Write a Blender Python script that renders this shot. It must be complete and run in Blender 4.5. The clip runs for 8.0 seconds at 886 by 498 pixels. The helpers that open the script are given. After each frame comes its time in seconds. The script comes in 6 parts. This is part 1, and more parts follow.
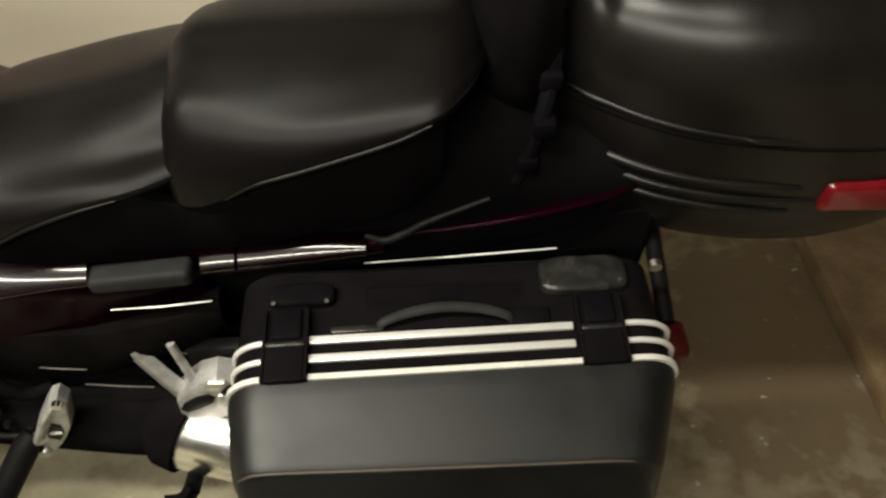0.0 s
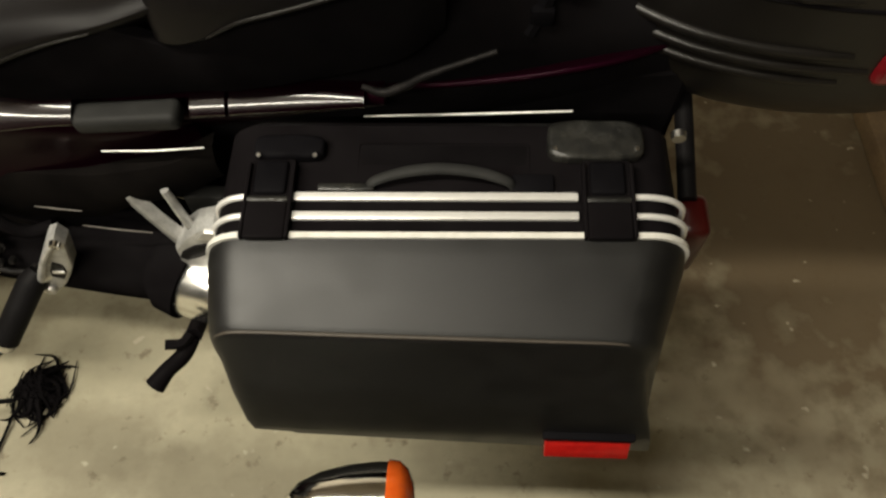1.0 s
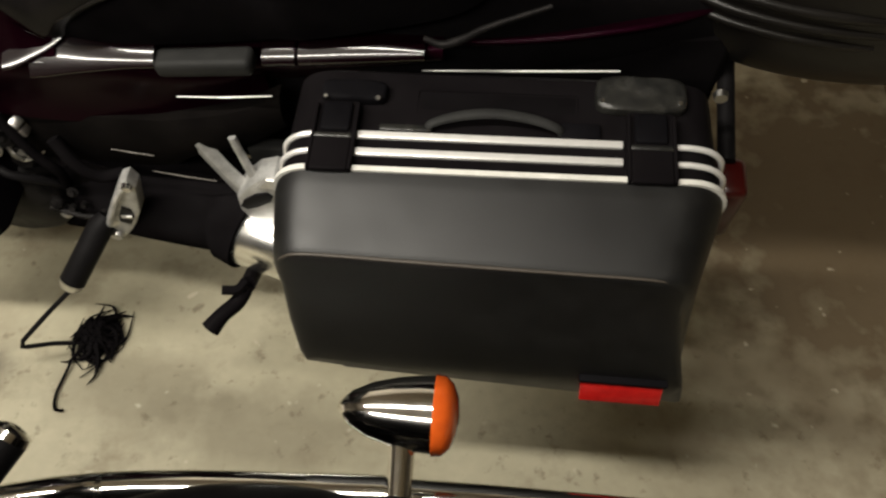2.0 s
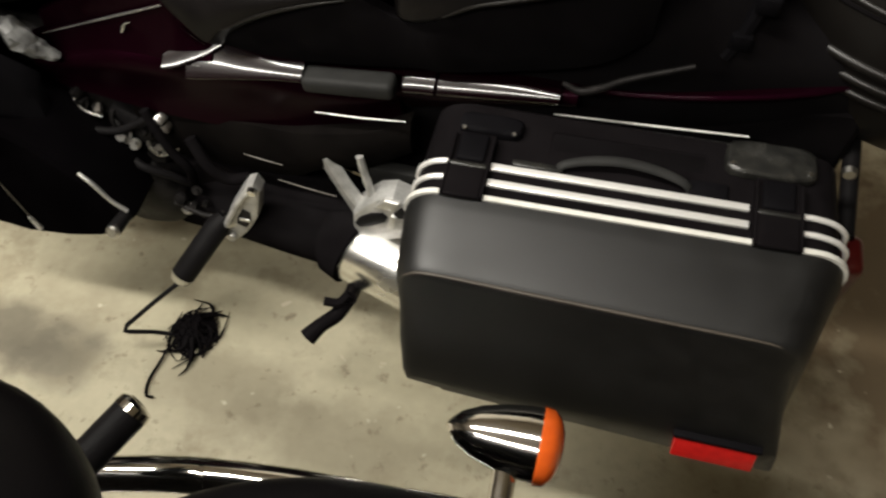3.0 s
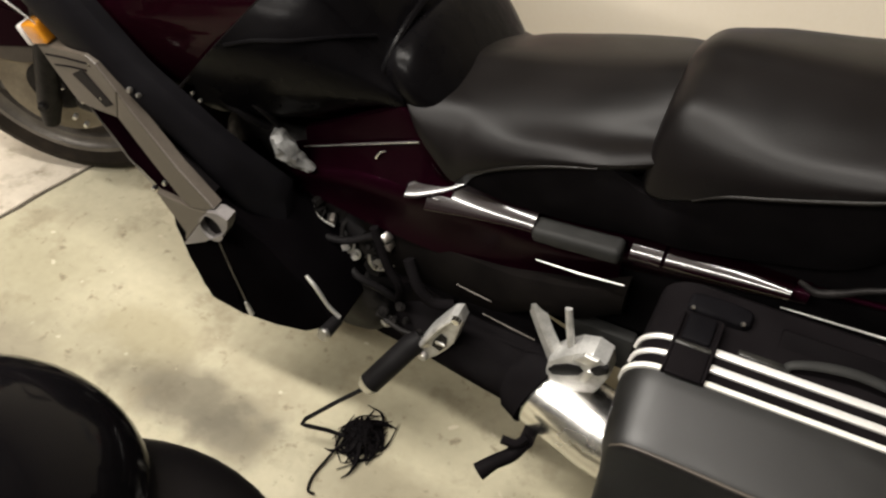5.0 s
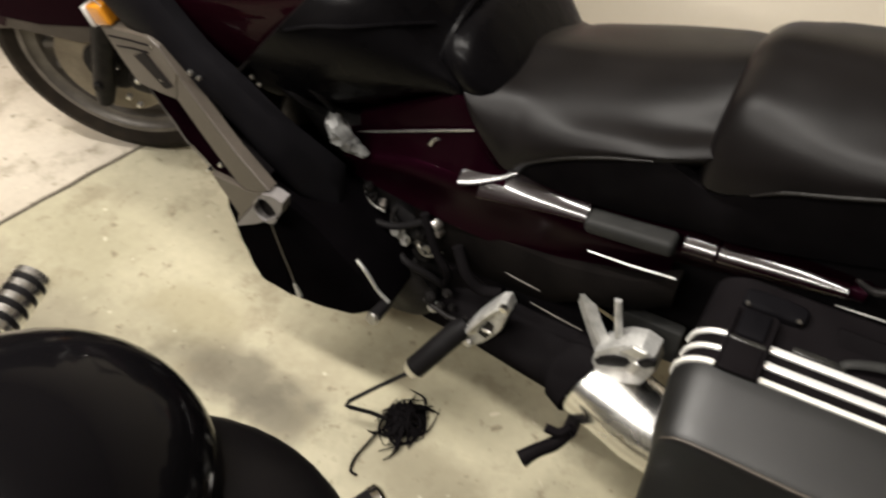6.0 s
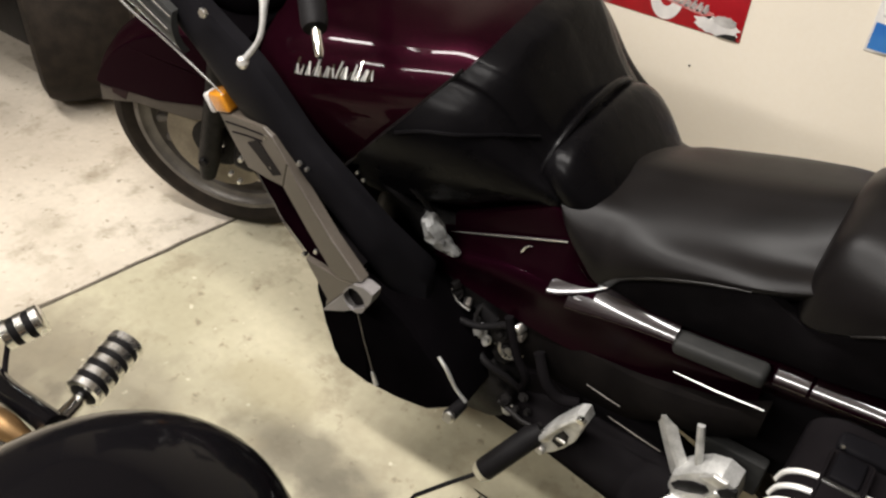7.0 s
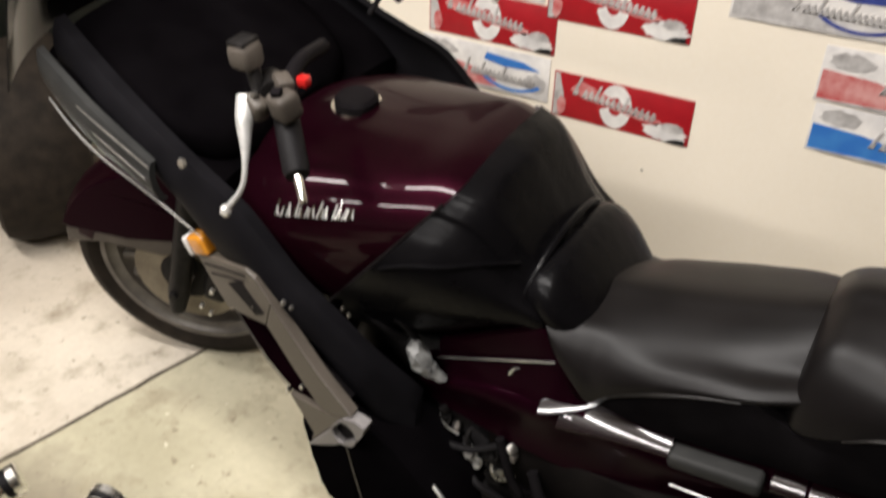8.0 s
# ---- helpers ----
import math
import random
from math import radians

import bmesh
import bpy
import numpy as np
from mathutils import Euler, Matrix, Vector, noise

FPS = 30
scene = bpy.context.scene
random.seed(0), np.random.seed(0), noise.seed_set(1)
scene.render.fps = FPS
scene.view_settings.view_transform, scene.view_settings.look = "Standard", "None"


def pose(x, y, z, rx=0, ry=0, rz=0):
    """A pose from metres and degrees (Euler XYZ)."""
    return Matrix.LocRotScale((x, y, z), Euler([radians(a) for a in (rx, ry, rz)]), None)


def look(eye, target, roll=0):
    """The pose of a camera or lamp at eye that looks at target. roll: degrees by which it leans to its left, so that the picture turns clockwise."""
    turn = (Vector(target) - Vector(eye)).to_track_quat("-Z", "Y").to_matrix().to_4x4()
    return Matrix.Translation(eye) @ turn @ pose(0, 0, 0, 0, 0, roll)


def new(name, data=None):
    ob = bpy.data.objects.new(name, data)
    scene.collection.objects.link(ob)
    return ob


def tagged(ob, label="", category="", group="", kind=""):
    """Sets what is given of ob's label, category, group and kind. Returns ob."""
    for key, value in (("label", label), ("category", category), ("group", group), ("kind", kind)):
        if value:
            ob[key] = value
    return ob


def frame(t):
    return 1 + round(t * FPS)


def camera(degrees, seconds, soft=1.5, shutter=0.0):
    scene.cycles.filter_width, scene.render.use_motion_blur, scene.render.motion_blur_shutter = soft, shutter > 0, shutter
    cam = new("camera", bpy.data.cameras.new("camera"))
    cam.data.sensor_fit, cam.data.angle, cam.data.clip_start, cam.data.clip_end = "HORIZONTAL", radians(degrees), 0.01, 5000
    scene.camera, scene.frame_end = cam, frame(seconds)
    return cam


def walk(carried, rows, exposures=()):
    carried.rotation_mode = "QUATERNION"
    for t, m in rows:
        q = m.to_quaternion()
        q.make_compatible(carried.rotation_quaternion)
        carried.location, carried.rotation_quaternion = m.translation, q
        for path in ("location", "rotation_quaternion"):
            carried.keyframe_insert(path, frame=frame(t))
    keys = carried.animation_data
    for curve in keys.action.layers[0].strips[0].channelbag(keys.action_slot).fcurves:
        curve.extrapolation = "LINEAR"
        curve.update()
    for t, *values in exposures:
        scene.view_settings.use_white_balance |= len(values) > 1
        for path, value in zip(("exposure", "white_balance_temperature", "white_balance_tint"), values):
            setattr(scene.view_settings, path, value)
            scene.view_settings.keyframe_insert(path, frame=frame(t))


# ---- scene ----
cam = camera(55.9, 8.0, 2.3, 0.5)
PATH = [
    (0, (0.016, -0.003, 1.4), (0.127, 1.396, -0.024), 1.9),
    (0.5, (0.032, 0.052, 1.392), (0.04, 1.333, -0.144), 1.0),
    (1, (0.082, 0.045, 1.353), (0.065, 1.182, -0.292), 1.1),
    (1.2, (0.077, 0.007, 1.346), (0.063, 1.165, -0.285), 1.5),
    (2.3, (0.058, -0.075, 1.359), (-0.083, 1.099, -0.254), 0.8),
    (2.5, (0.043, -0.09, 1.365), (-0.127, 1.104, -0.23), 1.6),
    (3, (-0.001, -0.105, 1.365), (-0.242, 1.124, -0.195), 2.7),
    (3.5, (-0.034, -0.107, 1.375), (-0.371, 1.118, -0.169), 2.7),
    (4, (-0.061, -0.119, 1.388), (-0.527, 1.135, -0.099), 2.3),
    (4.5, (-0.082, -0.107, 1.405), (-0.654, 1.201, 0.005), 2.8),
    (4.7, (-0.093, -0.116, 1.41), (-0.7, 1.203, 0.035), 2.8),
    (5.8, (-0.136, -0.135, 1.419), (-0.743, 1.12, -0.015), 3.0),
    (6, (-0.132, -0.142, 1.421), (-0.8, 1.105, 0.007), 2.4),
    (6.5, (-0.143, -0.157, 1.443), (-0.95, 1.11, 0.122), 2.9),
    (7, (-0.167, -0.154, 1.451), (-1.042, 1.117, 0.178), 3.3),
    (7.5, (-0.19, -0.15, 1.464), (-1.057, 1.172, 0.238), 2.0),
    (8, (-0.212, -0.171, 1.5), (-1.078, 1.271, 0.418), 1.4),
]
EXPOSURES = [(0, -0.34, 6750, 4), (0.5, -0.22, 6900, 4), (1.2, -0.5, 6900, 6), (2.5, -0.40, 6400, 8), (3.5, -0.25, 6450, 8), (4.5, -0.05, 6450, 10), (6.0, -0.02, 6400, 10), (7, 0.02, 6220, 11), (8, 0.0, 6200, 12)]
walk(cam, [(t, look(eye, target, roll)) for t, eye, target, roll in PATH], EXPOSURES)

# ---- world and lights ----
world = bpy.data.worlds.new("world")
scene.world = world
world.use_nodes = True
world.node_tree.nodes["Background"].inputs[0].default_value = (0.9, 0.85, 0.75, 1)
world.node_tree.nodes["Background"].inputs[1].default_value = 0.02


def area_lamp(name, at, to, size_x, size_y, watts, colour):
    data = bpy.data.lights.new(name, "AREA")
    data.shape, data.size, data.size_y, data.energy, data.color = "RECTANGLE", size_x, size_y, watts, colour
    ob = new(name, data)
    ob.matrix_world = look(at, to)
    return ob


# ---- materials ----
def mat(name, colour, rough=0.5, metal=0.0, colour2=None, scale=8.0, fine=0.0, fine_scale=400.0, bump=0.0, bump_scale=300.0,
        coat=0.0, rough2=None, spec=0.5, glass=0.0, coat_rough=0.08):
    m = bpy.data.materials.new(name)
    m.use_nodes = True
    nt = m.node_tree
    b = nt.nodes["Principled BSDF"]
    b.inputs["Base Color"].default_value = (*colour, 1)
    b.inputs["Roughness"].default_value = rough
    b.inputs["Metallic"].default_value = metal
    b.inputs["Coat Weight"].default_value = coat
    b.inputs["Coat Roughness"].default_value = coat_rough
    b.inputs["Specular IOR Level"].default_value = spec
    b.inputs["Transmission Weight"].default_value = glass
    geo = nt.nodes.new("ShaderNodeTexCoord")
    big = nt.nodes.new("ShaderNodeTexNoise")
    big.inputs["Scale"].default_value, big.inputs["Detail"].default_value = scale, 6
    nt.links.new(geo.outputs["Object"], big.inputs["Vector"])
    if colour2:
        ramp = nt.nodes.new("ShaderNodeValToRGB")
        ramp.color_ramp.elements[0].position, ramp.color_ramp.elements[1].position = 0.35, 0.68
        ramp.color_ramp.elements[0].color, ramp.color_ramp.elements[1].color = (*colour, 1), (*colour2, 1)
        nt.links.new(big.outputs["Fac"], ramp.inputs["Fac"])
        out = ramp.outputs["Color"]
        if fine:
            small = nt.nodes.new("ShaderNodeTexNoise")
            small.inputs["Scale"].default_value, small.inputs["Detail"].default_value = fine_scale, 3
            nt.links.new(geo.outputs["Object"], small.inputs["Vector"])
            mix = nt.nodes.new("ShaderNodeMix")
            mix.data_type, mix.blend_type = "RGBA", "OVERLAY"
            mix.inputs["Factor"].default_value = fine
            nt.links.new(out, mix.inputs["A"])
            nt.links.new(small.outputs["Fac"], mix.inputs["B"])
            out = mix.outputs["Result"]
        nt.links.new(out, b.inputs["Base Color"])
    if rough2 is not None:
        rr = nt.nodes.new("ShaderNodeMapRange")
        rr.inputs["From Min"].default_value, rr.inputs["From Max"].default_value = 0.3, 0.7
        rr.inputs["To Min"].default_value, rr.inputs["To Max"].default_value = rough, rough2
        nt.links.new(big.outputs["Fac"], rr.inputs["Value"])
        nt.links.new(rr.outputs["Result"], b.inputs["Roughness"])
    if bump:
        bn = nt.nodes.new("ShaderNodeTexNoise")
        bn.inputs["Scale"].default_value, bn.inputs["Detail"].default_value = bump_scale, 4
        nt.links.new(geo.outputs["Object"], bn.inputs["Vector"])
        bu = nt.nodes.new("ShaderNodeBump")
        bu.inputs["Strength"].default_value, bu.inputs["Distance"].default_value = bump, 0.002
        nt.links.new(bn.outputs["Fac"], bu.inputs["Height"])
        nt.links.new(bu.outputs["Normal"], b.inputs["Normal"])
    return m


def concrete(name="concrete", low=(0.345, 0.315, 0.215), high=(0.50, 0.46, 0.335)):
    m = mat(name, low, 0.62, 0, high, 1.6, 0.12, 45, 0.18, 90, rough2=0.8)
    nt = m.node_tree
    b = nt.nodes["Principled BSDF"]
    src = b.inputs["Base Color"].links[0].from_socket
    geo = nt.nodes.new("ShaderNodeTexCoord")
    for size, lo, hi, tint in ((8.0, 0.53, 0.70, (0.20, 0.165, 0.105)), (27.0, 0.60, 0.70, (0.15, 0.12, 0.075)), (2.6, 0.55, 0.75, (0.24, 0.205, 0.14))):
        n = nt.nodes.new("ShaderNodeTexNoise")
        n.inputs["Scale"].default_value, n.inputs["Detail"].default_value, n.inputs["Roughness"].default_value = size, 5, 0.62
        nt.links.new(geo.outputs["Object"], n.inputs["Vector"])
        r = nt.nodes.new("ShaderNodeMapRange")
        r.inputs["From Min"].default_value, r.inputs["From Max"].default_value = lo, hi
        r.inputs["To Max"].default_value = 0.62
        nt.links.new(n.outputs["Fac"], r.inputs["Value"])
        mix = nt.nodes.new("ShaderNodeMix")
        mix.data_type = "RGBA"
        nt.links.new(r.outputs["Result"], mix.inputs["Factor"])
        nt.links.new(src, mix.inputs["A"])
        mix.inputs["B"].default_value = (*tint, 1)
        src = mix.outputs["Result"]
    # oval tinted patches; those at (0.82, 1.08) and (0.60, 0.60) paint soft shade
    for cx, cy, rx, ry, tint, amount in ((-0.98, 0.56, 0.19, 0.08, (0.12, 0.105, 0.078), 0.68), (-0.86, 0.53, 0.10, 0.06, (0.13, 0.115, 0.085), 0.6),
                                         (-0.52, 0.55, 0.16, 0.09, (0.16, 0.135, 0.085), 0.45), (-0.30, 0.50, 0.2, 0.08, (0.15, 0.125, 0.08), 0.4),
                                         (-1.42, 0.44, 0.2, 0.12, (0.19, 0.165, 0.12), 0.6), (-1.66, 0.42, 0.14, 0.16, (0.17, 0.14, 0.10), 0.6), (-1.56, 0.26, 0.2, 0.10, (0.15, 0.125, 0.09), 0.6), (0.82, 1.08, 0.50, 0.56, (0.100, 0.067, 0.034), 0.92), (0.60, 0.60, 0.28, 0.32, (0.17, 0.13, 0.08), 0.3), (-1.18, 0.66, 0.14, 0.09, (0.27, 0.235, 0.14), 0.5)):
        mp = nt.nodes.new("ShaderNodeMapping")
        mp.inputs["Location"].default_value = (-cx / rx, -cy / ry, 0)
        mp.inputs["Scale"].default_value = (1 / rx, 1 / ry, 1)
        nt.links.new(geo.outputs["Object"], mp.inputs["Vector"])
        ln = nt.nodes.new("ShaderNodeVectorMath")
        ln.operation = "LENGTH"
        nt.links.new(mp.outputs["Vector"], ln.inputs[0])
        nz = nt.nodes.new("ShaderNodeTexNoise")
        nz.inputs["Scale"].default_value, nz.inputs["Detail"].default_value = 16.0, 6
        nt.links.new(geo.outputs["Object"], nz.inputs["Vector"])
        ad = nt.nodes.new("ShaderNodeMath")
        ad.operation = "MULTIPLY_ADD"
        nt.links.new(nz.outputs["Fac"], ad.inputs[0])
        ad.inputs[1].default_value = 1.5
        nt.links.new(ln.outputs["Value"], ad.inputs[2])
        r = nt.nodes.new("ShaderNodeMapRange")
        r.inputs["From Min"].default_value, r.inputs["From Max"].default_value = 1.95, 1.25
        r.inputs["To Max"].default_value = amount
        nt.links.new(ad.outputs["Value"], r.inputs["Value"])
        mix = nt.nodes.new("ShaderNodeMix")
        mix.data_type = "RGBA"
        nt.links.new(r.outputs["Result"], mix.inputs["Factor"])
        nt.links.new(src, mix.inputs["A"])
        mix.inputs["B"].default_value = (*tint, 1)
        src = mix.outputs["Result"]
    # pale flecks of paint and worn aggregate
    v = nt.nodes.new("ShaderNodeTexNoise")
    v.inputs["Scale"].default_value, v.inputs["Detail"].default_value = 26.0, 2
    nt.links.new(geo.outputs["Object"], v.inputs["Vector"])
    r = nt.nodes.new("ShaderNodeMapRange")
    r.inputs["From Min"].default_value, r.inputs["From Max"].default_value = 0.70, 0.76
    r.inputs["To Max"].default_value = 0.6
    nt.links.new(v.outputs["Fac"], r.inputs["Value"])
    mix = nt.nodes.new("ShaderNodeMix")
    mix.data_type = "RGBA"
    nt.links.new(r.outputs["Result"], mix.inputs["Factor"])
    nt.links.new(src, mix.inputs["A"])
    mix.inputs["B"].default_value = (0.62, 0.57, 0.44, 1)
    nt.links.new(mix.outputs["Result"], b.inputs["Base Color"])
    return m


def emitter(name, colour, strength):
    m = bpy.data.materials.new(name)
    m.use_nodes = True
    b = m.node_tree.nodes["Principled BSDF"]
    b.inputs["Base Color"].default_value = (0.8, 0.8, 0.8, 1)
    b.inputs["Emission Color"].default_value = (*colour, 1)
    b.inputs["Emission Strength"].default_value = strength
    return m


M = {
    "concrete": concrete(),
    "concrete_pale": concrete("pale_concrete", (0.44, 0.385, 0.31), (0.58, 0.52, 0.43)),
    "joint": mat("joint_dirt", (0.040, 0.032, 0.022), 0.9, 0, (0.09, 0.075, 0.052), 20),
    "wall": mat("cream_wall_paint", (0.74, 0.67, 0.555), 0.7, 0, (0.79, 0.72, 0.605), 1.5, 0.06, 90, 0.12, 60),
    "darkwall": mat("unseen_wall_timber", (0.10, 0.085, 0.065), 0.8, 0, (0.14, 0.12, 0.09), 3.0, 0.3, 60, 0.2, 80),
    "ceiling": mat("ceiling_paint", (0.30, 0.26, 0.21), 0.85, 0, (0.36, 0.32, 0.26), 2.0),
    "wood": mat("rough_timber", (0.13, 0.085, 0.045), 0.7, 0, (0.21, 0.145, 0.075), 12, 0.3, 120, 0.3, 150),
    "case": mat("case_shell_plastic", (0.0042, 0.0041, 0.0040), 0.40, 0, (0.0060, 0.0059, 0.0057), 30, 0.25, 700, 0.14, 800, rough2=0.48, spec=0.46),
    "black": mat("black_plastic", (0.0055, 0.0047, 0.0052), 0.30, 0, (0.0078, 0.0068, 0.0074), 18, 0.1, 300, 0.1, 500, rough2=0.4, spec=0.008),
    "matte": mat("matte_black_plastic", (0.0044, 0.0041, 0.0048), 0.42, 0, (0.0066, 0.0062, 0.0072), 14, 0.1, 400, 0.25, 700, rough2=0.52, spec=0.015),
    "gloss": mat("gloss_black_paint", (0.002, 0.0018, 0.0021), 0.10, 0, (0.0034, 0.0031, 0.0036), 5, coat=0.12, rough2=0.16, spec=0.04),
    "maroon": mat("maroon_metallic_paint", (0.0062, 0.0008, 0.0026), 0.30, 0.35, (0.0088, 0.0011, 0.0038), 260, coat=0.025, spec=0.0),
    "tank": mat("polished_maroon_paint", (0.0078, 0.0011, 0.0028), 0.32, 0.5, (0.0120, 0.0017, 0.0043), 260, coat=0.20, spec=0.0, coat_rough=0.05),
    "trim": mat("polished_maroon_trim", (0.0030, 0.0003, 0.0010), 0.25, 0.0, (0.0045, 0.0005, 0.0016), 200, coat=1.0, spec=0.25, coat_rough=0.07),
    "vinyl": mat("black_vinyl", (0.0034, 0.0028, 0.0028), 0.38, 0, (0.0052, 0.0043, 0.0043), 10, 0.15, 250, 0.10, 420, rough2=0.46, spec=0.145),
    "cover": mat("black_cover_vinyl", (0.0022, 0.0020, 0.0023), 0.24, 0, (0.0034, 0.0031, 0.0035), 12, 0.15, 250, 0.7, 32, rough2=0.34, spec=0.07),
    "trunk": mat("trunk_shell", (0.0060, 0.0052, 0.0046), 0.28, 0, (0.0092, 0.008, 0.007), 9, 0.15, 300, 0.06, 500, rough2=0.34, spec=0.34),
    "chrome": mat("chrome", (0.82, 0.81, 0.78), 0.07, 1.0, (0.74, 0.73, 0.70), 20, rough2=0.14),
    "alu": mat("brushed_aluminium", (0.70, 0.69, 0.66), 0.24, 1.0, (0.58, 0.57, 0.54), 40, bump=0.1, bump_scale=300, rough2=0.38),
    "polish": mat("polished_steel", (0.92, 0.91, 0.88), 0.2, 1.0, (0.86, 0.85, 0.82), 20, rough2=0.3),
    "satin": mat("satin_trim", (0.88, 0.87, 0.84), 0.16, 0.9, (0.82, 0.81, 0.78), 30, rough2=0.24),
    "stripe": mat("silver_stripe_paint", (0.80, 0.79, 0.76), 0.3, 0.35, (0.72, 0.71, 0.68), 40, rough2=0.4),
    "gasket": mat("pale_gasket", (0.70, 0.69, 0.64), 0.45, 0, (0.58, 0.57, 0.52), 40, 0.2, 300),
    "rubber": mat("black_rubber", (0.0062, 0.0057, 0.006), 0.5, 0, (0.008, 0.0074, 0.0078), 30, 0.2, 300, 0.3, 400, spec=0.06),
    "tyre": mat("tyre_rubber", (0.0100, 0.0078, 0.0060), 0.75, 0, (0.0185, 0.0142, 0.0105), 25, 0.2, 200, 0.3, 200, spec=0.1),
    "grey": mat("grey_trim_plastic", (0.050, 0.0415, 0.033), 0.45, 0, (0.066, 0.055, 0.044), 12, 0.2, 200, 0.15, 300, rough2=0.52, spec=0.35),
    "tab": mat("pale_grey_plastic", (0.105, 0.098, 0.096), 0.45, 0, (0.14, 0.13, 0.126), 12, 0.2, 200, 0.15, 300, rough2=0.52, spec=0.35),
    "inset": mat("dull_dark_maroon", (0.0030, 0.0007, 0.0016), 0.5, 0, (0.0045, 0.0011, 0.0024), 20, spec=0.0),
    "soot": mat("dull_black_plastic", (0.0018, 0.0015, 0.0018), 0.5, 0, (0.0028, 0.0024, 0.0028), 14, 0.1, 300, 0.15, 400, spec=0.0),
    "foil": mat("crumpled_grey_foil", (0.12, 0.12, 0.117), 0.36, 0.2, (0.25, 0.25, 0.243), 60, 0.2, 200, 0.5, 90, rough2=0.5, spec=0.4),
    "hide": mat("cruiser_seat_vinyl", (0.0022, 0.0019, 0.0022), 0.45, 0, (0.0034, 0.003, 0.0034), 10, 0.15, 250, 0.15, 400, spec=0.08),
    "darkgrey": mat("dark_grey_rubber", (0.016, 0.016, 0.0155), 0.55, 0, (0.024, 0.024, 0.023), 20, 0.15, 300, 0.2, 400, spec=0.12),
    "inner": mat("dull_inner_plastic", (0.0048, 0.0042, 0.0046), 0.5, 0, (0.0072, 0.0065, 0.0070), 16, 0.15, 300, 0.2, 500, rough2=0.65, spec=0.0),
    "cast": mat("bright_cast_metal", (0.78, 0.77, 0.74), 0.34, 0.85, (0.62, 0.61, 0.58), 45, 0.2, 250, 0.25, 180, rough2=0.5),
    "pale": mat("pale_cast_alloy", (0.54, 0.535, 0.515), 0.30, 0.45, (0.34, 0.335, 0.32), 40, 0.25, 250, 0.35, 110, rough2=0.46),
    "dust": mat("dusty_grey_plastic", (0.040, 0.033, 0.027), 0.6, 0, (0.062, 0.052, 0.043), 14, 0.2, 200, 0.15, 300, spec=0.25),
    "rim": mat("grey_cast_rim", (0.085, 0.076, 0.068), 0.42, 0.3, (0.13, 0.118, 0.104), 18, 0.2, 200, 0.1, 200, spec=0.3),
    "disc": mat("dusty_tan_disc", (0.11, 0.092, 0.066), 0.5, 0.2, (0.17, 0.145, 0.105), 22, 0.2, 200, spec=0.3),
    "iron": mat("grimy_engine_metal", (0.006, 0.0056, 0.0056), 0.34, 0.3, (0.018, 0.0165, 0.016), 45, 0.3, 200, 0.3, 250, rough2=0.55, spec=0.06),
    "brownpanel": mat("dusty_dark_panel", (0.0038, 0.0033, 0.0032), 0.75, 0, (0.0070, 0.0060, 0.0055), 12, 0.2, 200, 0.2, 300, spec=0.005),
    "amber": mat("amber_lens", (0.50, 0.20, 0.012), 0.25, 0, (0.42, 0.155, 0.010), 60, coat=0.4),
    "orange": mat("orange_lens", (0.62, 0.10, 0.012), 0.2, 0, (0.52, 0.075, 0.01), 60, coat=0.6),
    "red": mat("red_reflector", (0.42, 0.010, 0.008), 0.22, 0, (0.32, 0.006, 0.006), 90, coat=0.4, bump=0.2, bump_scale=500),
    "taillens": mat("tail_lens", (0.17, 0.006, 0.010), 0.22, 0, (0.12, 0.004, 0.007), 60, coat=0.4),
    "darkred": mat("dark_red_lens", (0.05, 0.004, 0.003), 0.3, 0, (0.04, 0.003, 0.0025), 40, coat=0.1),
    "clear": mat("scuffed_clear_plastic", (0.024, 0.0235, 0.021), 0.22, 0, (0.006, 0.006, 0.0055), 55, 0.4, 200, 0.5, 90, rough2=0.45),
    "paint_red": mat("print_red", (0.34, 0.006, 0.012), 0.4, 0, (0.28, 0.005, 0.01), 20),
    "paint_white": mat("print_white", (0.74, 0.71, 0.67), 0.45, 0, (0.52, 0.50, 0.49), 14, 0.15, 60),
    "paint_silver": mat("print_silver", (0.36, 0.34, 0.33), 0.38, 0.2, (0.62, 0.60, 0.58), 22, 0.2, 120),
    "paint_blue": mat("print_blue", (0.03, 0.14, 0.45), 0.4, 0, (0.05, 0.2, 0.5), 20),
    "paint_navy": mat("print_navy", (0.03, 0.045, 0.20), 0.4, 0, (0.04, 0.06, 0.26), 20),
    "paint_pink": mat("print_faded_red", (0.42, 0.07, 0.07), 0.45, 0, (0.58, 0.30, 0.28), 26),
    "green": mat("black_green_paint", (0.002, 0.003, 0.002), 0.5, 0, (0.0035, 0.005, 0.0035), 9, spec=0.15),
    "brass": mat("worn_brass", (0.20, 0.12, 0.05), 0.45, 0.8, (0.12, 0.07, 0.03), 30),
}


# ---- mesh tools ----
def mesh_of(bm, name, material, smooth=True, angle=40):
    bmesh.ops.recalc_face_normals(bm, faces=bm.faces)
    me = bpy.data.meshes.new(name)
    for f in bm.faces:
        f.smooth = smooth
    for e in bm.edges:
        if len(e.link_faces) == 2 and e.calc_face_angle(0) > radians(angle):
            e.smooth = False
    bm.to_mesh(me)
    bm.free()
    me.materials.append(material)
    return me


def part(name, bm, material, parent=None, label="", smooth=True, angle=40):
    ob = new(name, mesh_of(bm, name, material, smooth, angle))
    if parent is not None:
        ob.parent = parent
    if label:
        ob["label"] = label
    return ob


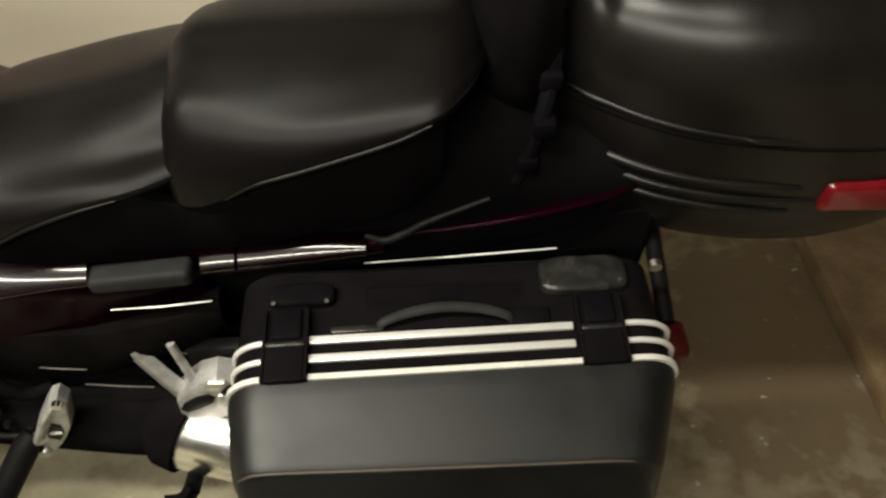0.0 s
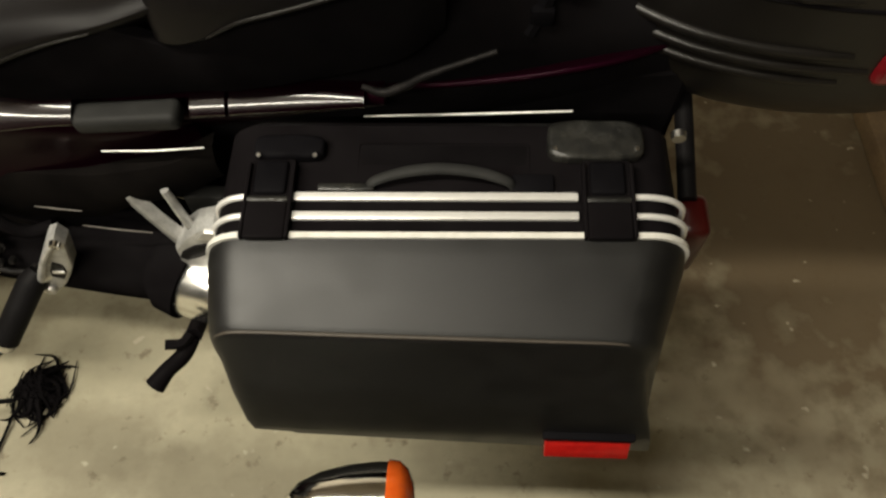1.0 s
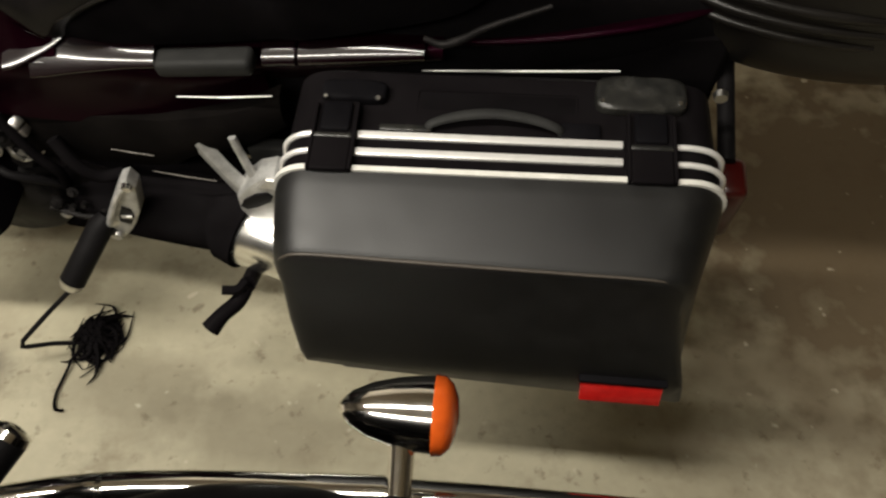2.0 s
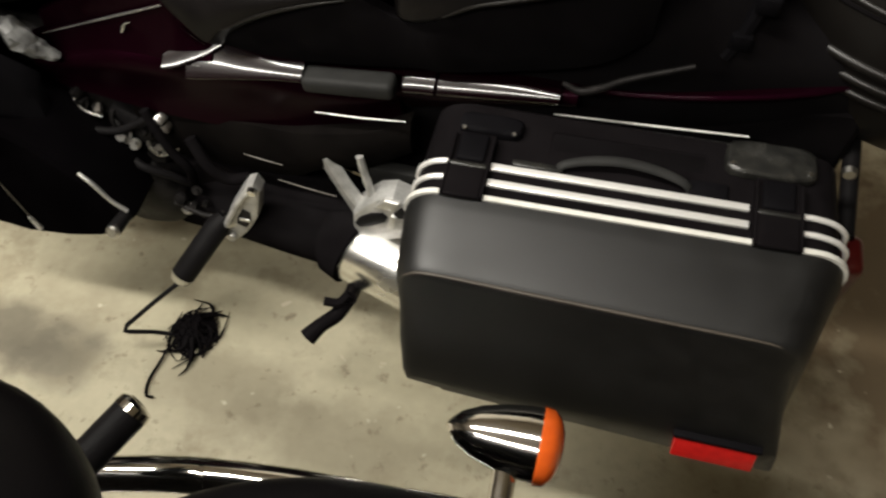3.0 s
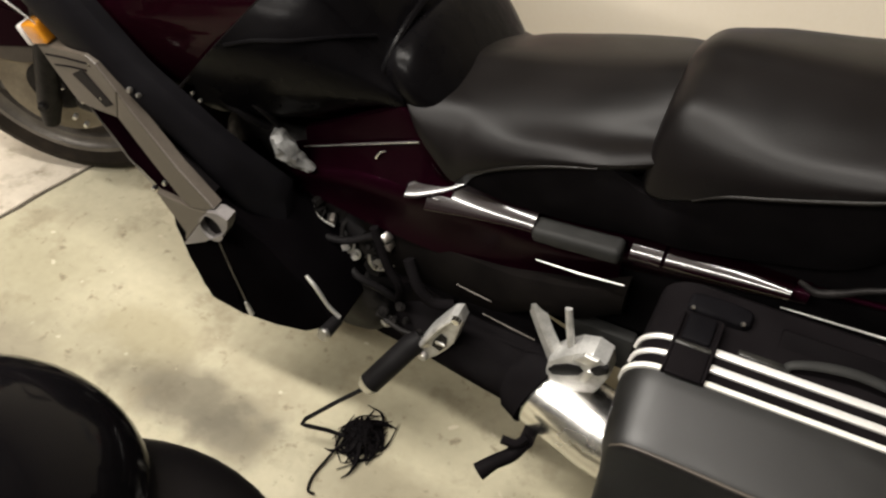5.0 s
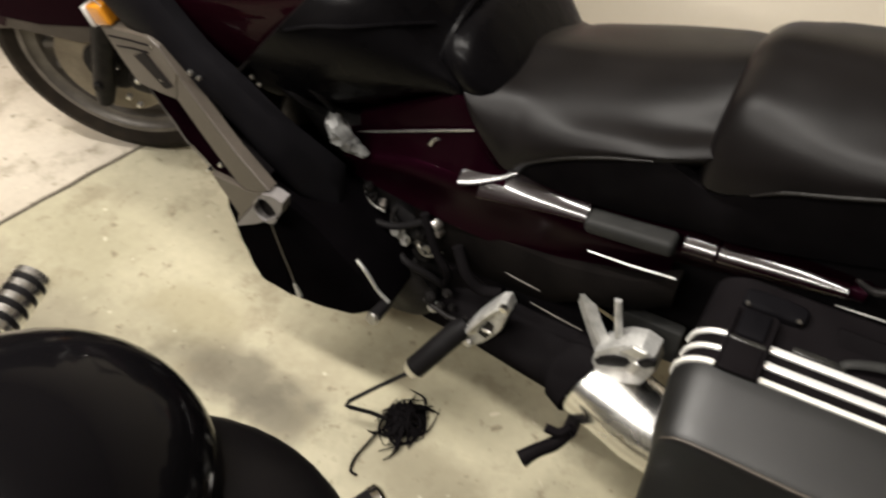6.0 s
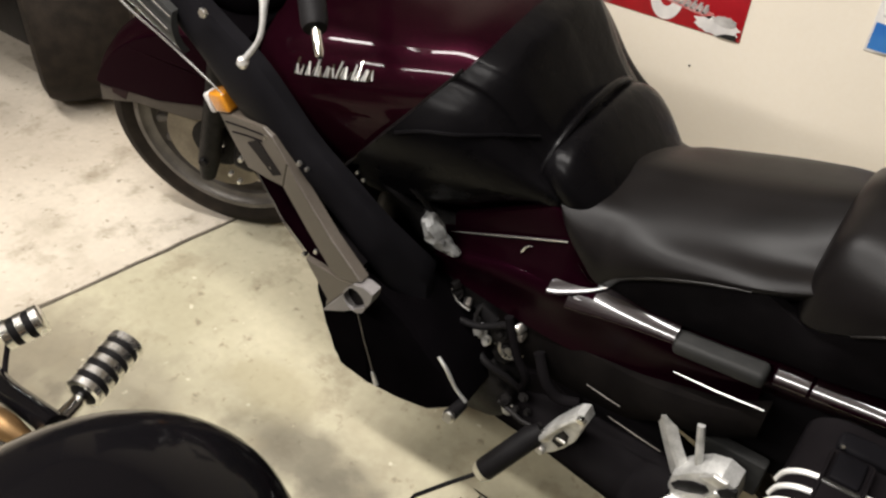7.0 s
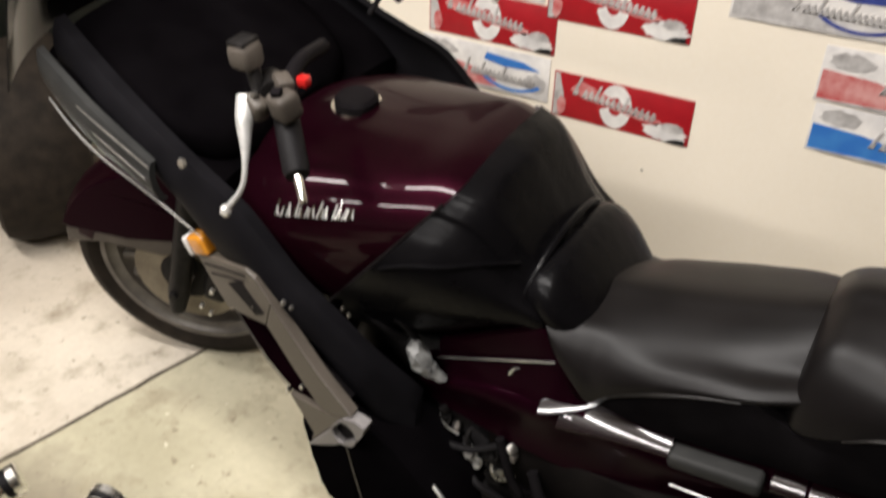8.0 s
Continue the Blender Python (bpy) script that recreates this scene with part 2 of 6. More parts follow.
def thing(name, m, label, category, group="", kind=""):
    ob = new(name)
    ob.empty_display_size = 0.05
    ob.matrix_world = m
    return tagged(ob, label, category, group, kind)


def add_box(bm, lo, hi, bevel=0.0, segs=2, turn=None):
    c = [(a + b) / 2 for a, b in zip(lo, hi)]
    m = Matrix.Translation(c) @ (turn or Matrix()) @ Matrix.Diagonal((hi[0] - lo[0], hi[1] - lo[1], hi[2] - lo[2], 1))
    r = bmesh.ops.create_cube(bm, size=1, matrix=m)
    if bevel:
        edges = list({e for v in r["verts"] for e in v.link_edges})
        bmesh.ops.bevel(bm, geom=edges, offset=bevel, segments=segs, affect="EDGES", profile=0.5)
    return bm


def box(lo, hi, bevel=0.0, segs=2, turn=None):
    return add_box(bmesh.new(), lo, hi, bevel, segs, turn)


def add_loft(bm, rings, cap=True, closed=True):
    rows = [[bm.verts.new(p) for p in r] for r in rings]
    n = len(rows[0])
    for a, b in zip(rows, rows[1:]):
        for i in range(n if closed else n - 1):
            j = (i + 1) % n
            bm.faces.new((a[i], a[j], b[j], b[i]))
    if cap:
        bm.faces.new(rows[0][::-1])
        bm.faces.new(rows[-1])
    return bm


def loft(rings, cap=True, closed=True):
    return add_loft(bmesh.new(), rings, cap, closed)


def spline(points, n):
    """Points along a smooth curve through the given ones (tuples of any length)."""
    p = [Vector(q) if len(q) in (2, 3, 4) else np.array(q, float) for q in points]
    p = [np.array(q, float) for q in p]
    p = [2 * p[0] - p[1]] + p + [2 * p[-1] - p[-2]]
    out = []
    for i in range(1, len(p) - 2):
        for k in range(n):
            t = k / n
            a, b, c, d = p[i - 1], p[i], p[i + 1], p[i + 2]
            out.append(0.5 * (2 * b + (c - a) * t + (2 * a - 5 * b + 4 * c - d) * t * t + (3 * b - a - 3 * c + d) * t ** 3))
    out.append(p[-2])
    return out


def add_tube(bm, points, radius, sides=12, smooth=0, flat=1.0):
    pts = spline(points, smooth) if smooth else [np.array(q, float) for q in points]
    radii = radius if isinstance(radius, (list, tuple)) else [radius] * len(pts)
    if smooth and isinstance(radius, (list, tuple)):
        radii = [float(v[0]) for v in spline([(r, 0) for r in radius], smooth)]
    rings = []
    up = Vector((0, 0, 1))
    for i, q in enumerate(pts):
        d = Vector(pts[min(i + 1, len(pts) - 1)] - pts[max(i - 1, 0)]).normalized()
        u = up - d * up.dot(d)
        if u.length < 0.2:
            u = Vector((1, 0, 0)) - d * d.x
        u.normalize()
        up = u
        s = d.cross(u)
        rings.append([Vector(q) + (u * math.sin(a) * flat + s * math.cos(a)) * radii[i] for a in (2 * math.pi * k / sides for k in range(sides))])
    return add_loft(bm, rings)


def tube(points, radius, sides=12, smooth=0, flat=1.0):
    return add_tube(bmesh.new(), points, radius, sides, smooth, flat)


def add_lathe(bm, profile, m, sides=32, cap=False):
    """profile: (radius, height) along local z, set by the pose m."""
    rings = [[m @ Vector((r * math.cos(a), r * math.sin(a), h)) for a in (2 * math.pi * k / sides for k in range(sides))] for r, h in profile]
    return add_loft(bm, rings, cap=cap)


def lathe(profile, m, sides=32, cap=False):
    return add_lathe(bmesh.new(), profile, m, sides, cap)


def sring(x, half, low, high, power=2.6, y=0.0, n=40, shear=None):
    """A rounded ring across the machine at x, half wide, from low to high."""
    out = []
    for k in range(n):
        a = 2 * math.pi * k / n
        c, s = math.cos(a), math.sin(a)
        py = y + half * math.copysign(abs(c) ** (2 / power), c)
        pz = (low + high) / 2 + (high - low) / 2 * math.copysign(abs(s) ** (2 / power), s)
        out.append(Vector((x + (shear(py - y, pz) if shear else 0), py, pz)))
    return out


def body(rows, steps=6, n=40, shear=None, y=0.0):
    """A smooth body from rows of x, half width, low, high, power, centred on y."""
    return loft([sring(*r[:5], y=y, n=n, shear=shear) for r in spline(rows, steps)])


def creased(rows, steps=6, y=0.0, m=5):
    """A tank-like body: rows of x, crease half width, belly half width, low, crease height, top."""
    rings = []
    for x, c, b, lo, cz, top in spline(rows, steps):
        half = [(0.0, top), (c * 0.5, top - (top - cz) * 0.22), (c - 0.024, cz + 0.0105), (c - 0.012, cz + 0.0052), (c, cz - 0.0012), (c + 0.010, cz - 0.0082), (c + 0.016, cz - 0.0165), (c + 0.012 + (b - c) * 0.5, cz - 0.010 - (cz - lo) * 0.12), (b, cz - (cz - lo) * 0.36), (b * 0.96, lo + (cz - lo) * 0.25), (b * 0.7, lo), (0.0, lo)]
        left = spline(half, m)
        pts = [(-q[0], q[1]) for q in left] + [(q[0], q[1]) for q in left[-2:0:-1]]
        rings.append([Vector((x, y + q[0], q[1])) for q in pts])
    return loft(rings)


def add_plate(bm, outline, y0, y1, bevel=0.0, segs=2):
    """A plate with an outline in x, z between two values of y, with softened edges."""
    vs = [bm.verts.new((x, y0, z)) for x, z in outline]
    f = bm.faces.new(vs)
    r = bmesh.ops.extrude_face_region(bm, geom=[f])
    top = [v for v in r["geom"] if isinstance(v, bmesh.types.BMVert)]
    bmesh.ops.translate(bm, verts=top, vec=(0, y1 - y0, 0))
    if bevel:
        tops = set(top)
        edges = [e for e in bm.edges if e.verts[0] in tops and e.verts[1] in tops]
        bmesh.ops.bevel(bm, geom=edges, offset=bevel, segments=segs, affect="EDGES", profile=0.5)
    return bm


def plate(outline, y0, y1, bevel=0.0, segs=2):
    return add_plate(bmesh.new(), outline, y0, y1, bevel, segs)


def skin(rows, nu=5, nv=14, bulge=0.02, thick=0.012, peak=0.5, flare=0.0):
    """A curved side panel: rows of x, y, low, high; bulges outward (to -y) between its edges."""
    rr = spline(rows, nu)
    outer, inner = [], []
    for x, y, lo, hi in rr:
        a, b = [], []
        for k in range(nv + 1):
            v = k / nv
            w = v ** (math.log(0.5) / math.log(peak))
            d = bulge * math.sin(math.pi * w) ** 0.7 + flare * (1 - v) ** 2
            a.append(Vector((x, y - d, lo + (hi - lo) * v)))
            b.append(Vector((x, y - d + thick, lo + (hi - lo) * v)))
        outer.append(a)
        inner.append(b)
    rings = [a + b[::-1] for a, b in zip(outer, inner)]
    return loft(rings)


def blob(center, radii, u=32, v=16, power=2.0):
    bm = bmesh.new()
    rings = []
    for j in range(1, v):
        t = -math.pi / 2 + math.pi * j / v
        rings.append(sring(center[0] + radii[0] * math.sin(t), radii[1] * math.cos(t), center[2] - radii[2] * math.cos(t), center[2] + radii[2] * math.cos(t), power, center[1], u))
    return add_loft(bm, rings)


def bolt(bm, at, axis, r=0.008, h=0.006):
    m = Matrix.Translation(at) @ Vector(axis).to_track_quat("Z", "Y").to_matrix().to_4x4()
    add_lathe(bm, [(r, 0), (r, h * 0.7), (r * 0.8, h), (0.0005, h)], m, 6)


# ---- the room ----
WALL_Y = 1.87
X0, X1, Y0, TOP = -4.6, 3.2, -2.8, 2.6


def joint_x(y):
    return -1.70 - 0.185 * (1.0 - y)


def floor_slab(side):
    bm = bmesh.new()
    g = 0.0065
    ys = [Y0 + (WALL_Y - Y0) * k / 120 for k in range(121)]
    edge = [(joint_x(y) + side * (g + 0.009 * max(0, noise.noise((0, y * 13, side * 3.1))) + 0.003 * noise.noise((1, y * 40, side * 2.0))) + 0.005 * noise.noise((2, y * 4, 0)), y) for y in ys]
    far = X0 if side < 0 else X1
    a = [bm.verts.new((x, y, -0.003)) for x, y in edge]
    e = [bm.verts.new((x + side * 0.004, y, 0)) for x, y in edge]
    b = [bm.verts.new((far, y, 0)) for x, y in edge]
    c = [bm.verts.new((x, y, -0.02)) for x, y in edge]
    for i in range(120):
        bm.faces.new((e[i], e[i + 1], b[i + 1], b[i]))
        bm.faces.new((a[i], a[i + 1], e[i + 1], e[i]))
        bm.faces.new((a[i], a[i + 1], c[i + 1], c[i]))
    return bm


floor = tagged(part("floor", floor_slab(1), M["concrete"], smooth=False), "stained pale concrete garage floor with a joint and painted shade behind the case", "floor", kind="structure")
part("slab", floor_slab(-1), M["concrete_pale"], floor, "paler concrete slab beyond the joint", smooth=False)
bm = bmesh.new()
bm.faces.new([bm.verts.new(p) for p in ((joint_x(Y0) - 0.03, Y0, -0.007), (joint_x(Y0) + 0.03, Y0, -0.007), (joint_x(WALL_Y) + 0.03, WALL_Y, -0.007), (joint_x(WALL_Y) - 0.03, WALL_Y, -0.007))])
tagged(part("floor_joint", bm, M["joint"]), "dirt in the joint of the concrete floor", "joint", kind="structure")
tagged(part("wall_north", box((X0 - 0.1, WALL_Y, -0.1), (X1 + 0.1, WALL_Y + 0.12, TOP)), M["wall"]), "cream painted garage wall with cut-out carton panels", "wall", kind="structure")
# unseen walls and ceiling, made dark so that little light bounces back
tagged(part("wall_south", box((X0 - 0.1, Y0 - 0.12, -0.1), (X1 + 0.1, Y0, TOP)), M["darkwall"]), "unseen dark garage wall, added to keep bounced light low", "wall", kind="structure")
tagged(part("wall_west", box((X0 - 0.12, Y0, -0.1), (X0, WALL_Y, TOP)), M["darkwall"]), "unseen dark garage wall, added to keep bounced light low", "wall", kind="structure")
tagged(part("wall_east", box((X1, Y0, -0.1), (X1 + 0.12, WALL_Y, TOP)), M["darkwall"]), "unseen dark garage wall, added to keep bounced light low", "wall", kind="structure")
tagged(part("ceiling", box((X0 - 0.1, Y0 - 0.1, TOP), (X1 + 0.1, WALL_Y + 0.1, TOP + 0.1)), M["ceiling"]), "unseen dark garage ceiling, added to keep bounced light low", "ceiling", kind="structure")


def ceiling_light(x, y, length=1.2):
    t = thing("ceiling_light", pose(x, y, TOP), "white fluorescent tube fixture on the ceiling, out of view", "light")
    part("housing", box((-length / 2, -0.15, -0.06), (length / 2, 0.15, -0.001), 0.01), M["paint_white"], t)
    for dy in (-0.08, 0.08):
        part("tube", tube([(-length / 2 + 0.03, dy, -0.08), (length / 2 - 0.03, dy, -0.08)], 0.013, 12), TUBE, t)
    return t


TUBE = emitter("glowing_tube", (1.0, 0.93, 0.78), 8.0)
ceiling_light(-1.32, 0.07, 2.44)
area_lamp("tube_glow", (-1.32, 0.07, TOP - 0.10), (-1.32, 0.07, 0), 2.4, 0.12, 106, (1.0, 0.94, 0.86))
# second fixture and lamp are an added fill for the near floor
ceiling_light(-1.3, -1.35, 2.44)
area_lamp("tube_glow", (-1.3, -1.35, TOP - 0.10), (-1.3, -1.35, 0), 2.4, 0.12, 102, (1.0, 0.94, 0.86))

# timber lying along the edge of the floor
tagged(part("timber_board", box((0.967, -1.2, 0.001), (1.21, 1.80, 0.055), 0.006), M["wood"]), "long brown timber board lying on the floor", "board")


# ---- flat carton panels on the wall ----
def carton_panel(x0, z0, x1, z1, base, label, group="carton panels"):
    t = thing("carton_panel", pose(0, WALL_Y, 0), label, "poster", group)
    part("card", box((x0, -0.004, z0), (x1, -0.0005, z1), 0.001), base, t)
    return t


def flat(t, name, outline, material, level=1):
    y = -0.004 - 0.0012 * level
    return part(name, plate(outline, -0.0042, y), material, t)


def oval(cx, cz, rx, rz, n=28, tilt=0.0):
    out = []
    for k in range(n):
        a = 2 * math.pi * k / n
        u, v = rx * math.cos(a), rz * math.sin(a)
        out.append((cx + u * math.cos(tilt) - v * math.sin(tilt), cz + u * math.sin(tilt) + v * math.cos(tilt)))
    return out


def script_bars(t, x0, x1, z, h, material, seed, level=3, slope=0.0):
    """Unreadable script as slanted bars of its size joined by short strokes."""
    rnd = random.Random(seed)
    x, k = x0, 0
    while x < x1:
        zz = z + slope * (x - x0)
        tall = (1.0 if k == 0 else 0.85 if k in (3, 8) else 0.45) * h
        w = 0.14 * h
        lean = 0.38 * tall
        flat(t, "stroke", [(x, zz - 0.32 * h), (x + w, zz - 0.32 * h), (x + w + lean, zz - 0.32 * h + tall), (x + lean, zz - 0.32 * h + tall)], material, level)
        flat(t, "joining_stroke", [(x + 0.4 * w, zz - 0.32 * h), (x + 0.27 * h, zz - 0.30 * h), (x + 0.36 * h, zz - 0.02 * h), (x + 0.28 * h, zz - 0.02 * h), (x + 0.22 * h, zz - 0.20 * h), (x + 0.4 * w, zz - 0.22 * h)], material, level)
        x += (0.52 if k == 0 else 0.30) * h
        k += 1


def blotch(cx, cz, rx, rz, seed, n=26):
    rnd = random.Random(seed)
    return [(cx + rx * (1 + rnd.uniform(-0.16, 0.16)) * math.cos(2 * math.pi * k / n), cz + rz * (1 + rnd.uniform(-0.16, 0.16)) * math.sin(2 * math.pi * k / n)) for k in range(n)]


def half_ring(cx, cz, rx, rz, inner, a0, a1, n=14):
    out = [(cx + rx * math.cos(radians(a)), cz + rz * math.sin(radians(a))) for a in np.linspace(a0, a1, n)]
    return out + [(cx + rx * inner * math.cos(radians(a)), cz + rz * inner * math.sin(radians(a))) for a in np.linspace(a1, a0, n)]


def red_carton(x0, z0, x1, z1, seed):
    t = carton_panel(x0, z0, x1, z1, M["paint_red"], "red carton panel with white ring and silver corner")
    w, h = x1 - x0, z1 - z0
    cx = x0 + 0.47 * w
    flat(t, "ring", half_ring(cx, z0 + 0.5 * h, 0.115 * w, 0.48 * h, 0.42, 15, 165), M["paint_white"], 1)
    flat(t, "ring", half_ring(cx, z0 + 0.5 * h, 0.115 * w, 0.48 * h, 0.42, 195, 345), M["paint_white"], 1)
    slope = -0.115
    flat(t, "script_shadow", [(x0 + 0.13 * w, z0 + 0.66 * h), (x0 + 0.24 * w, z0 + 0.52 * h), (x0 + 0.78 * w, z0 + 0.30 * h), (x0 + 0.80 * w, z0 + 0.42 * h), (x0 + 0.50 * w, z0 + 0.60 * h), (x0 + 0.20 * w, z0 + 0.90 * h)], M["paint_pink"], 2)
    script_bars(t, x0 + 0.15 * w, x0 + 0.74 * w, z0 + 0.70 * h, 0.42 * h, M["paint_silver"], seed, 3, slope)
    flat(t, "silver_corner", blotch(x0 + 0.83 * w, z0 + 0.19 * h, 0.155 * w, 0.17 * h, seed), M["paint_white"], 2)
    flat(t, "silver_streak", blotch(x0 + 0.88 * w, z0 + 0.33 * h, 0.075 * w, 0.10 * h, seed + 9), M["paint_silver"], 3)
    flat(t, "dark_edge", [(x1 - 0.060, z0 + 0.02 * h), (x1 - 0.008, z0 + 0.02 * h), (x1 - 0.012, z0 + 0.13 * h), (x1 - 0.040, z0 + 0.10 * h)], M["darkgrey"], 4)
    flat(t, "pale_end", [(x0 + 0.004, z0 + 0.03 * h), (x0 + 0.05 * w, z0 + 0.03 * h), (x0 + 0.085 * w, z0 + 0.5 * h), (x0 + 0.04 * w, z0 + 0.97 * h), (x0 + 0.004, z0 + 0.97 * h)], M["paint_silver"], 1)
    flat(t, "faded_patch", blotch(x0 + 0.075 * w, z0 + 0.26 * h, 0.035 * w, 0.20 * h, seed + 3), M["paint_pink"], 2)
    return t


def pale_carton(x0, z0, x1, z1, seed, mid, swirl):
    t = carton_panel(x0, z0, x1, z1, M["paint_white"], "white carton panel with faded red and blue print")
    w, h = x1 - x0, z1 - z0
    flat(t, "band", [(x0 + 0.006, z0 + 0.06 * h), (x0 + 0.30 * w, z0 + 0.05 * h), (x0 + 0.62 * w, z0 + 0.10 * h), (x0 + 0.58 * w, z0 + 0.34 * h), (x0 + 0.30 * w, z0 + 0.52 * h), (x0 + 0.006, z0 + 0.58 * h)], mid, 1)
    flat(t, "wedge", [(x0 + 0.50 * w, z0 + 0.70 * h), (x0 + 0.66 * w, z0 + 0.62 * h), (x0 + 0.93 * w, z0 + 0.66 * h), (x0 + 0.80 * w, z0 + 0.80 * h), (x0 + 0.52 * w, z0 + 0.86 * h)], swirl, 2)
    flat(t, "arc", half_ring(x0 + 0.72 * w, z0 + 0.50 * h, 0.26 * w, 0.42 * h, 0.86, 200, 330), swirl, 2)
    script_bars(t, x0 + 0.34 * w, x0 + 0.88 * w, z0 + 0.44 * h, 0.36 * h, M["paint_silver"], seed, 4, -0.03)
    flat(t, "grey_patch", blotch(x0 + 0.16 * w, z0 + 0.76 * h, 0.12 * w, 0.16 * h, seed + 20), M["paint_silver"], 1)
    flat(t, "grey_patch", blotch(x0 + 0.90 * w, z0 + 0.36 * h, 0.075 * w, 0.22 * h, seed + 30), M["paint_silver"], 1)
    flat(t, "worn_edge", blotch(x0 + 0.5 * w, z0 + 0.045 * h, 0.40 * w, 0.035 * h, seed + 40), M["paint_silver"], 3)
    return t


red_carton(-1.09, 0.551, -0.697, 0.679, 1)
red_carton(-1.13, 0.818, -0.739, 0.946, 2)
red_carton(-1.50, 0.717, -1.098, 0.847, 3)
pale_carton(-1.52, 0.578, -1.105, 0.705, 4, M["paint_pink"], M["paint_blue"])
pale_carton(-1.52, 0.852, -1.14, 0.975, 5, M["paint_silver"], M["paint_navy"])
pale_carton(-0.660, 0.905, -0.262, 1.03, 6, M["paint_silver"], M["paint_navy"])
pale_carton(-0.430, 0.750, -0.035, 0.882, 7, M["paint_pink"], M["paint_navy"])
pale_carton(-0.420, 0.625, -0.02, 0.746, 8, M["paint_blue"], M["paint_navy"])
bm = bmesh.new()
bolt(bm, (-0.806, WALL_Y - 0.001, 0.452), (0, -1, 0), 0.003, 0.003)
tagged(part("nail_head", bm, M["iron"]), "small dark nail head in the cream wall", "nail")

# ---- the touring motorcycle, leaning on its stand ----
TOURER = pose(0, 1.06, 0, 8.5)
bike = thing("touring_motorcycle", TOURER, "dark maroon touring motorcycle with black fairing, hard cases and vinyl seat", "motorcycle")
AX, AY, TURN = -1.66, 0.015, 20.5
STEER = pose(AX, AY, 0, 0, 0, TURN)


def wheel(parent, x, z, r_out, width, name, steer=0.0, disc=True):
    hub = new(name)
    hub.parent = parent
    hub.matrix_local = pose(x, AY if steer else 0, z, 0, 0, steer)
    turn = pose(0, 0, 0, 90, 0, 0)
    w, r = width / 2, r_out
    prof = [(r - 0.080, -w * 0.62), (r - 0.070, -w * 0.80), (r - 0.045, -w), (r - 0.02, -w * 0.86), (r - 0.006, -w * 0.5), (r, 0), (r - 0.006, w * 0.5), (r - 0.02, w * 0.86), (r - 0.045, w), (r - 0.070, w * 0.80), (r - 0.080, w * 0.62)]
    tyre = part("tyre", lathe([(a, b) for a, b in prof], turn, 72), M["tyre"], hub)
    ri = r - 0.072
    rim_p = [(ri + 0.004, -w * 0.7), (ri - 0.003, -w * 0.82), (ri - 0.014, -w * 0.80), (ri - 0.018, -w * 0.62), (ri - 0.030, -w * 0.50), (ri - 0.036, -w * 0.46), (ri - 0.040, 0), (ri - 0.036, w * 0.46), (ri - 0.030, w * 0.50), (ri - 0.018, w * 0.62), (ri - 0.014, w * 0.80), (ri - 0.003, w * 0.82), (ri + 0.004, w * 0.7)]
    part("rim", lathe(rim_p, turn, 72), M["rim"], hub)
    part("hub", lathe([(0.0, -0.045), (0.03, -0.045), (0.042, -0.035), (0.042, 0.035), (0.03, 0.045), (0.0, 0.045)], turn, 24), M["rim"], hub)
    for k in range(3):
        a = 2 * math.pi * k / 3 + radians(70)
        for da in (-0.16, 0.16):
            p0 = Vector((0.038 * math.cos(a + da * 2), 0, 0.038 * math.sin(a + da * 2)))
            p1 = Vector(((ri - 0.035) * math.cos(a + da), 0, (ri - 0.035) * math.sin(a + da)))
            part("spoke", tube([p0, (p0 + p1) / 2, p1], [0.016, 0.013, 0.015], 8), M["rim"], hub)
    if disc:
        for s in (-1, 1):
            d = lathe([(0.062, 0.0), (0.138, 0.0), (0.138, 0.005), (0.062, 0.005), (0.062, 0.0)], pose(0, s * 0.062, 0, 90), 48)
            part("brake_disc", d, M["disc"], hub, "tan dusty brake disc")
            part("disc_carrier", lathe([(0.02, 0), (0.07, 0), (0.07, 0.008), (0.02, 0.008)], pose(0, s * 0.06, 0, 90), 24), M["iron"], hub)
    return hub


wheel(bike, AX, 0.315, 0.315, 0.11, "front_wheel", TURN)
wheel(bike, 0.02, 0.315, 0.315, 0.14, "rear_wheel", 0.0, False)

# fork legs and front fender, turned with the wheel
def steered(name, bm, material, label="", angle=40):
    bm.transform(STEER)
    return part(name, bm, material, bike, label, angle=angle)


for s in (-1, 1):
    steered("fork_leg", tube([(-0.030, s * 0.105, 0.235), (-0.012, s * 0.105, 0.290), (0.05, s * 0.105, 0.46), (0.105, s * 0.105, 0.62)], [0.020, 0.027, 0.027, 0.026], 16), M["iron"], "dusty dark fork leg")
    steered("fork_tube", tube([(0.105, s * 0.105, 0.62), (0.26, s * 0.105, 1.02)], 0.020, 16), M["iron"])
    steered("brake_caliper", box((0.055, s * 0.075 - 0.026, 0.255), (0.120, s * 0.075 + 0.026, 0.375), 0.02, 4, pose(0, 0, 0, 0, 20, 0)), M["iron"])
    for bx, bz, br in ((0.062, 0.285, 0.006), (0.080, 0.262, 0.006), (0.102, 0.338, 0.007)):
        bm = bmesh.new()
        bolt(bm, (bx, s * 0.130, bz), (0, s, 0), br, 0.014)
        steered("caliper_bolt", bm, M["alu"])
    bm = bmesh.new()
    bolt(bm, (-0.010, s * 0.130, 0.305), (0, s, 0), 0.013, 0.010)
    steered("axle_bolt", bm, M["iron"])


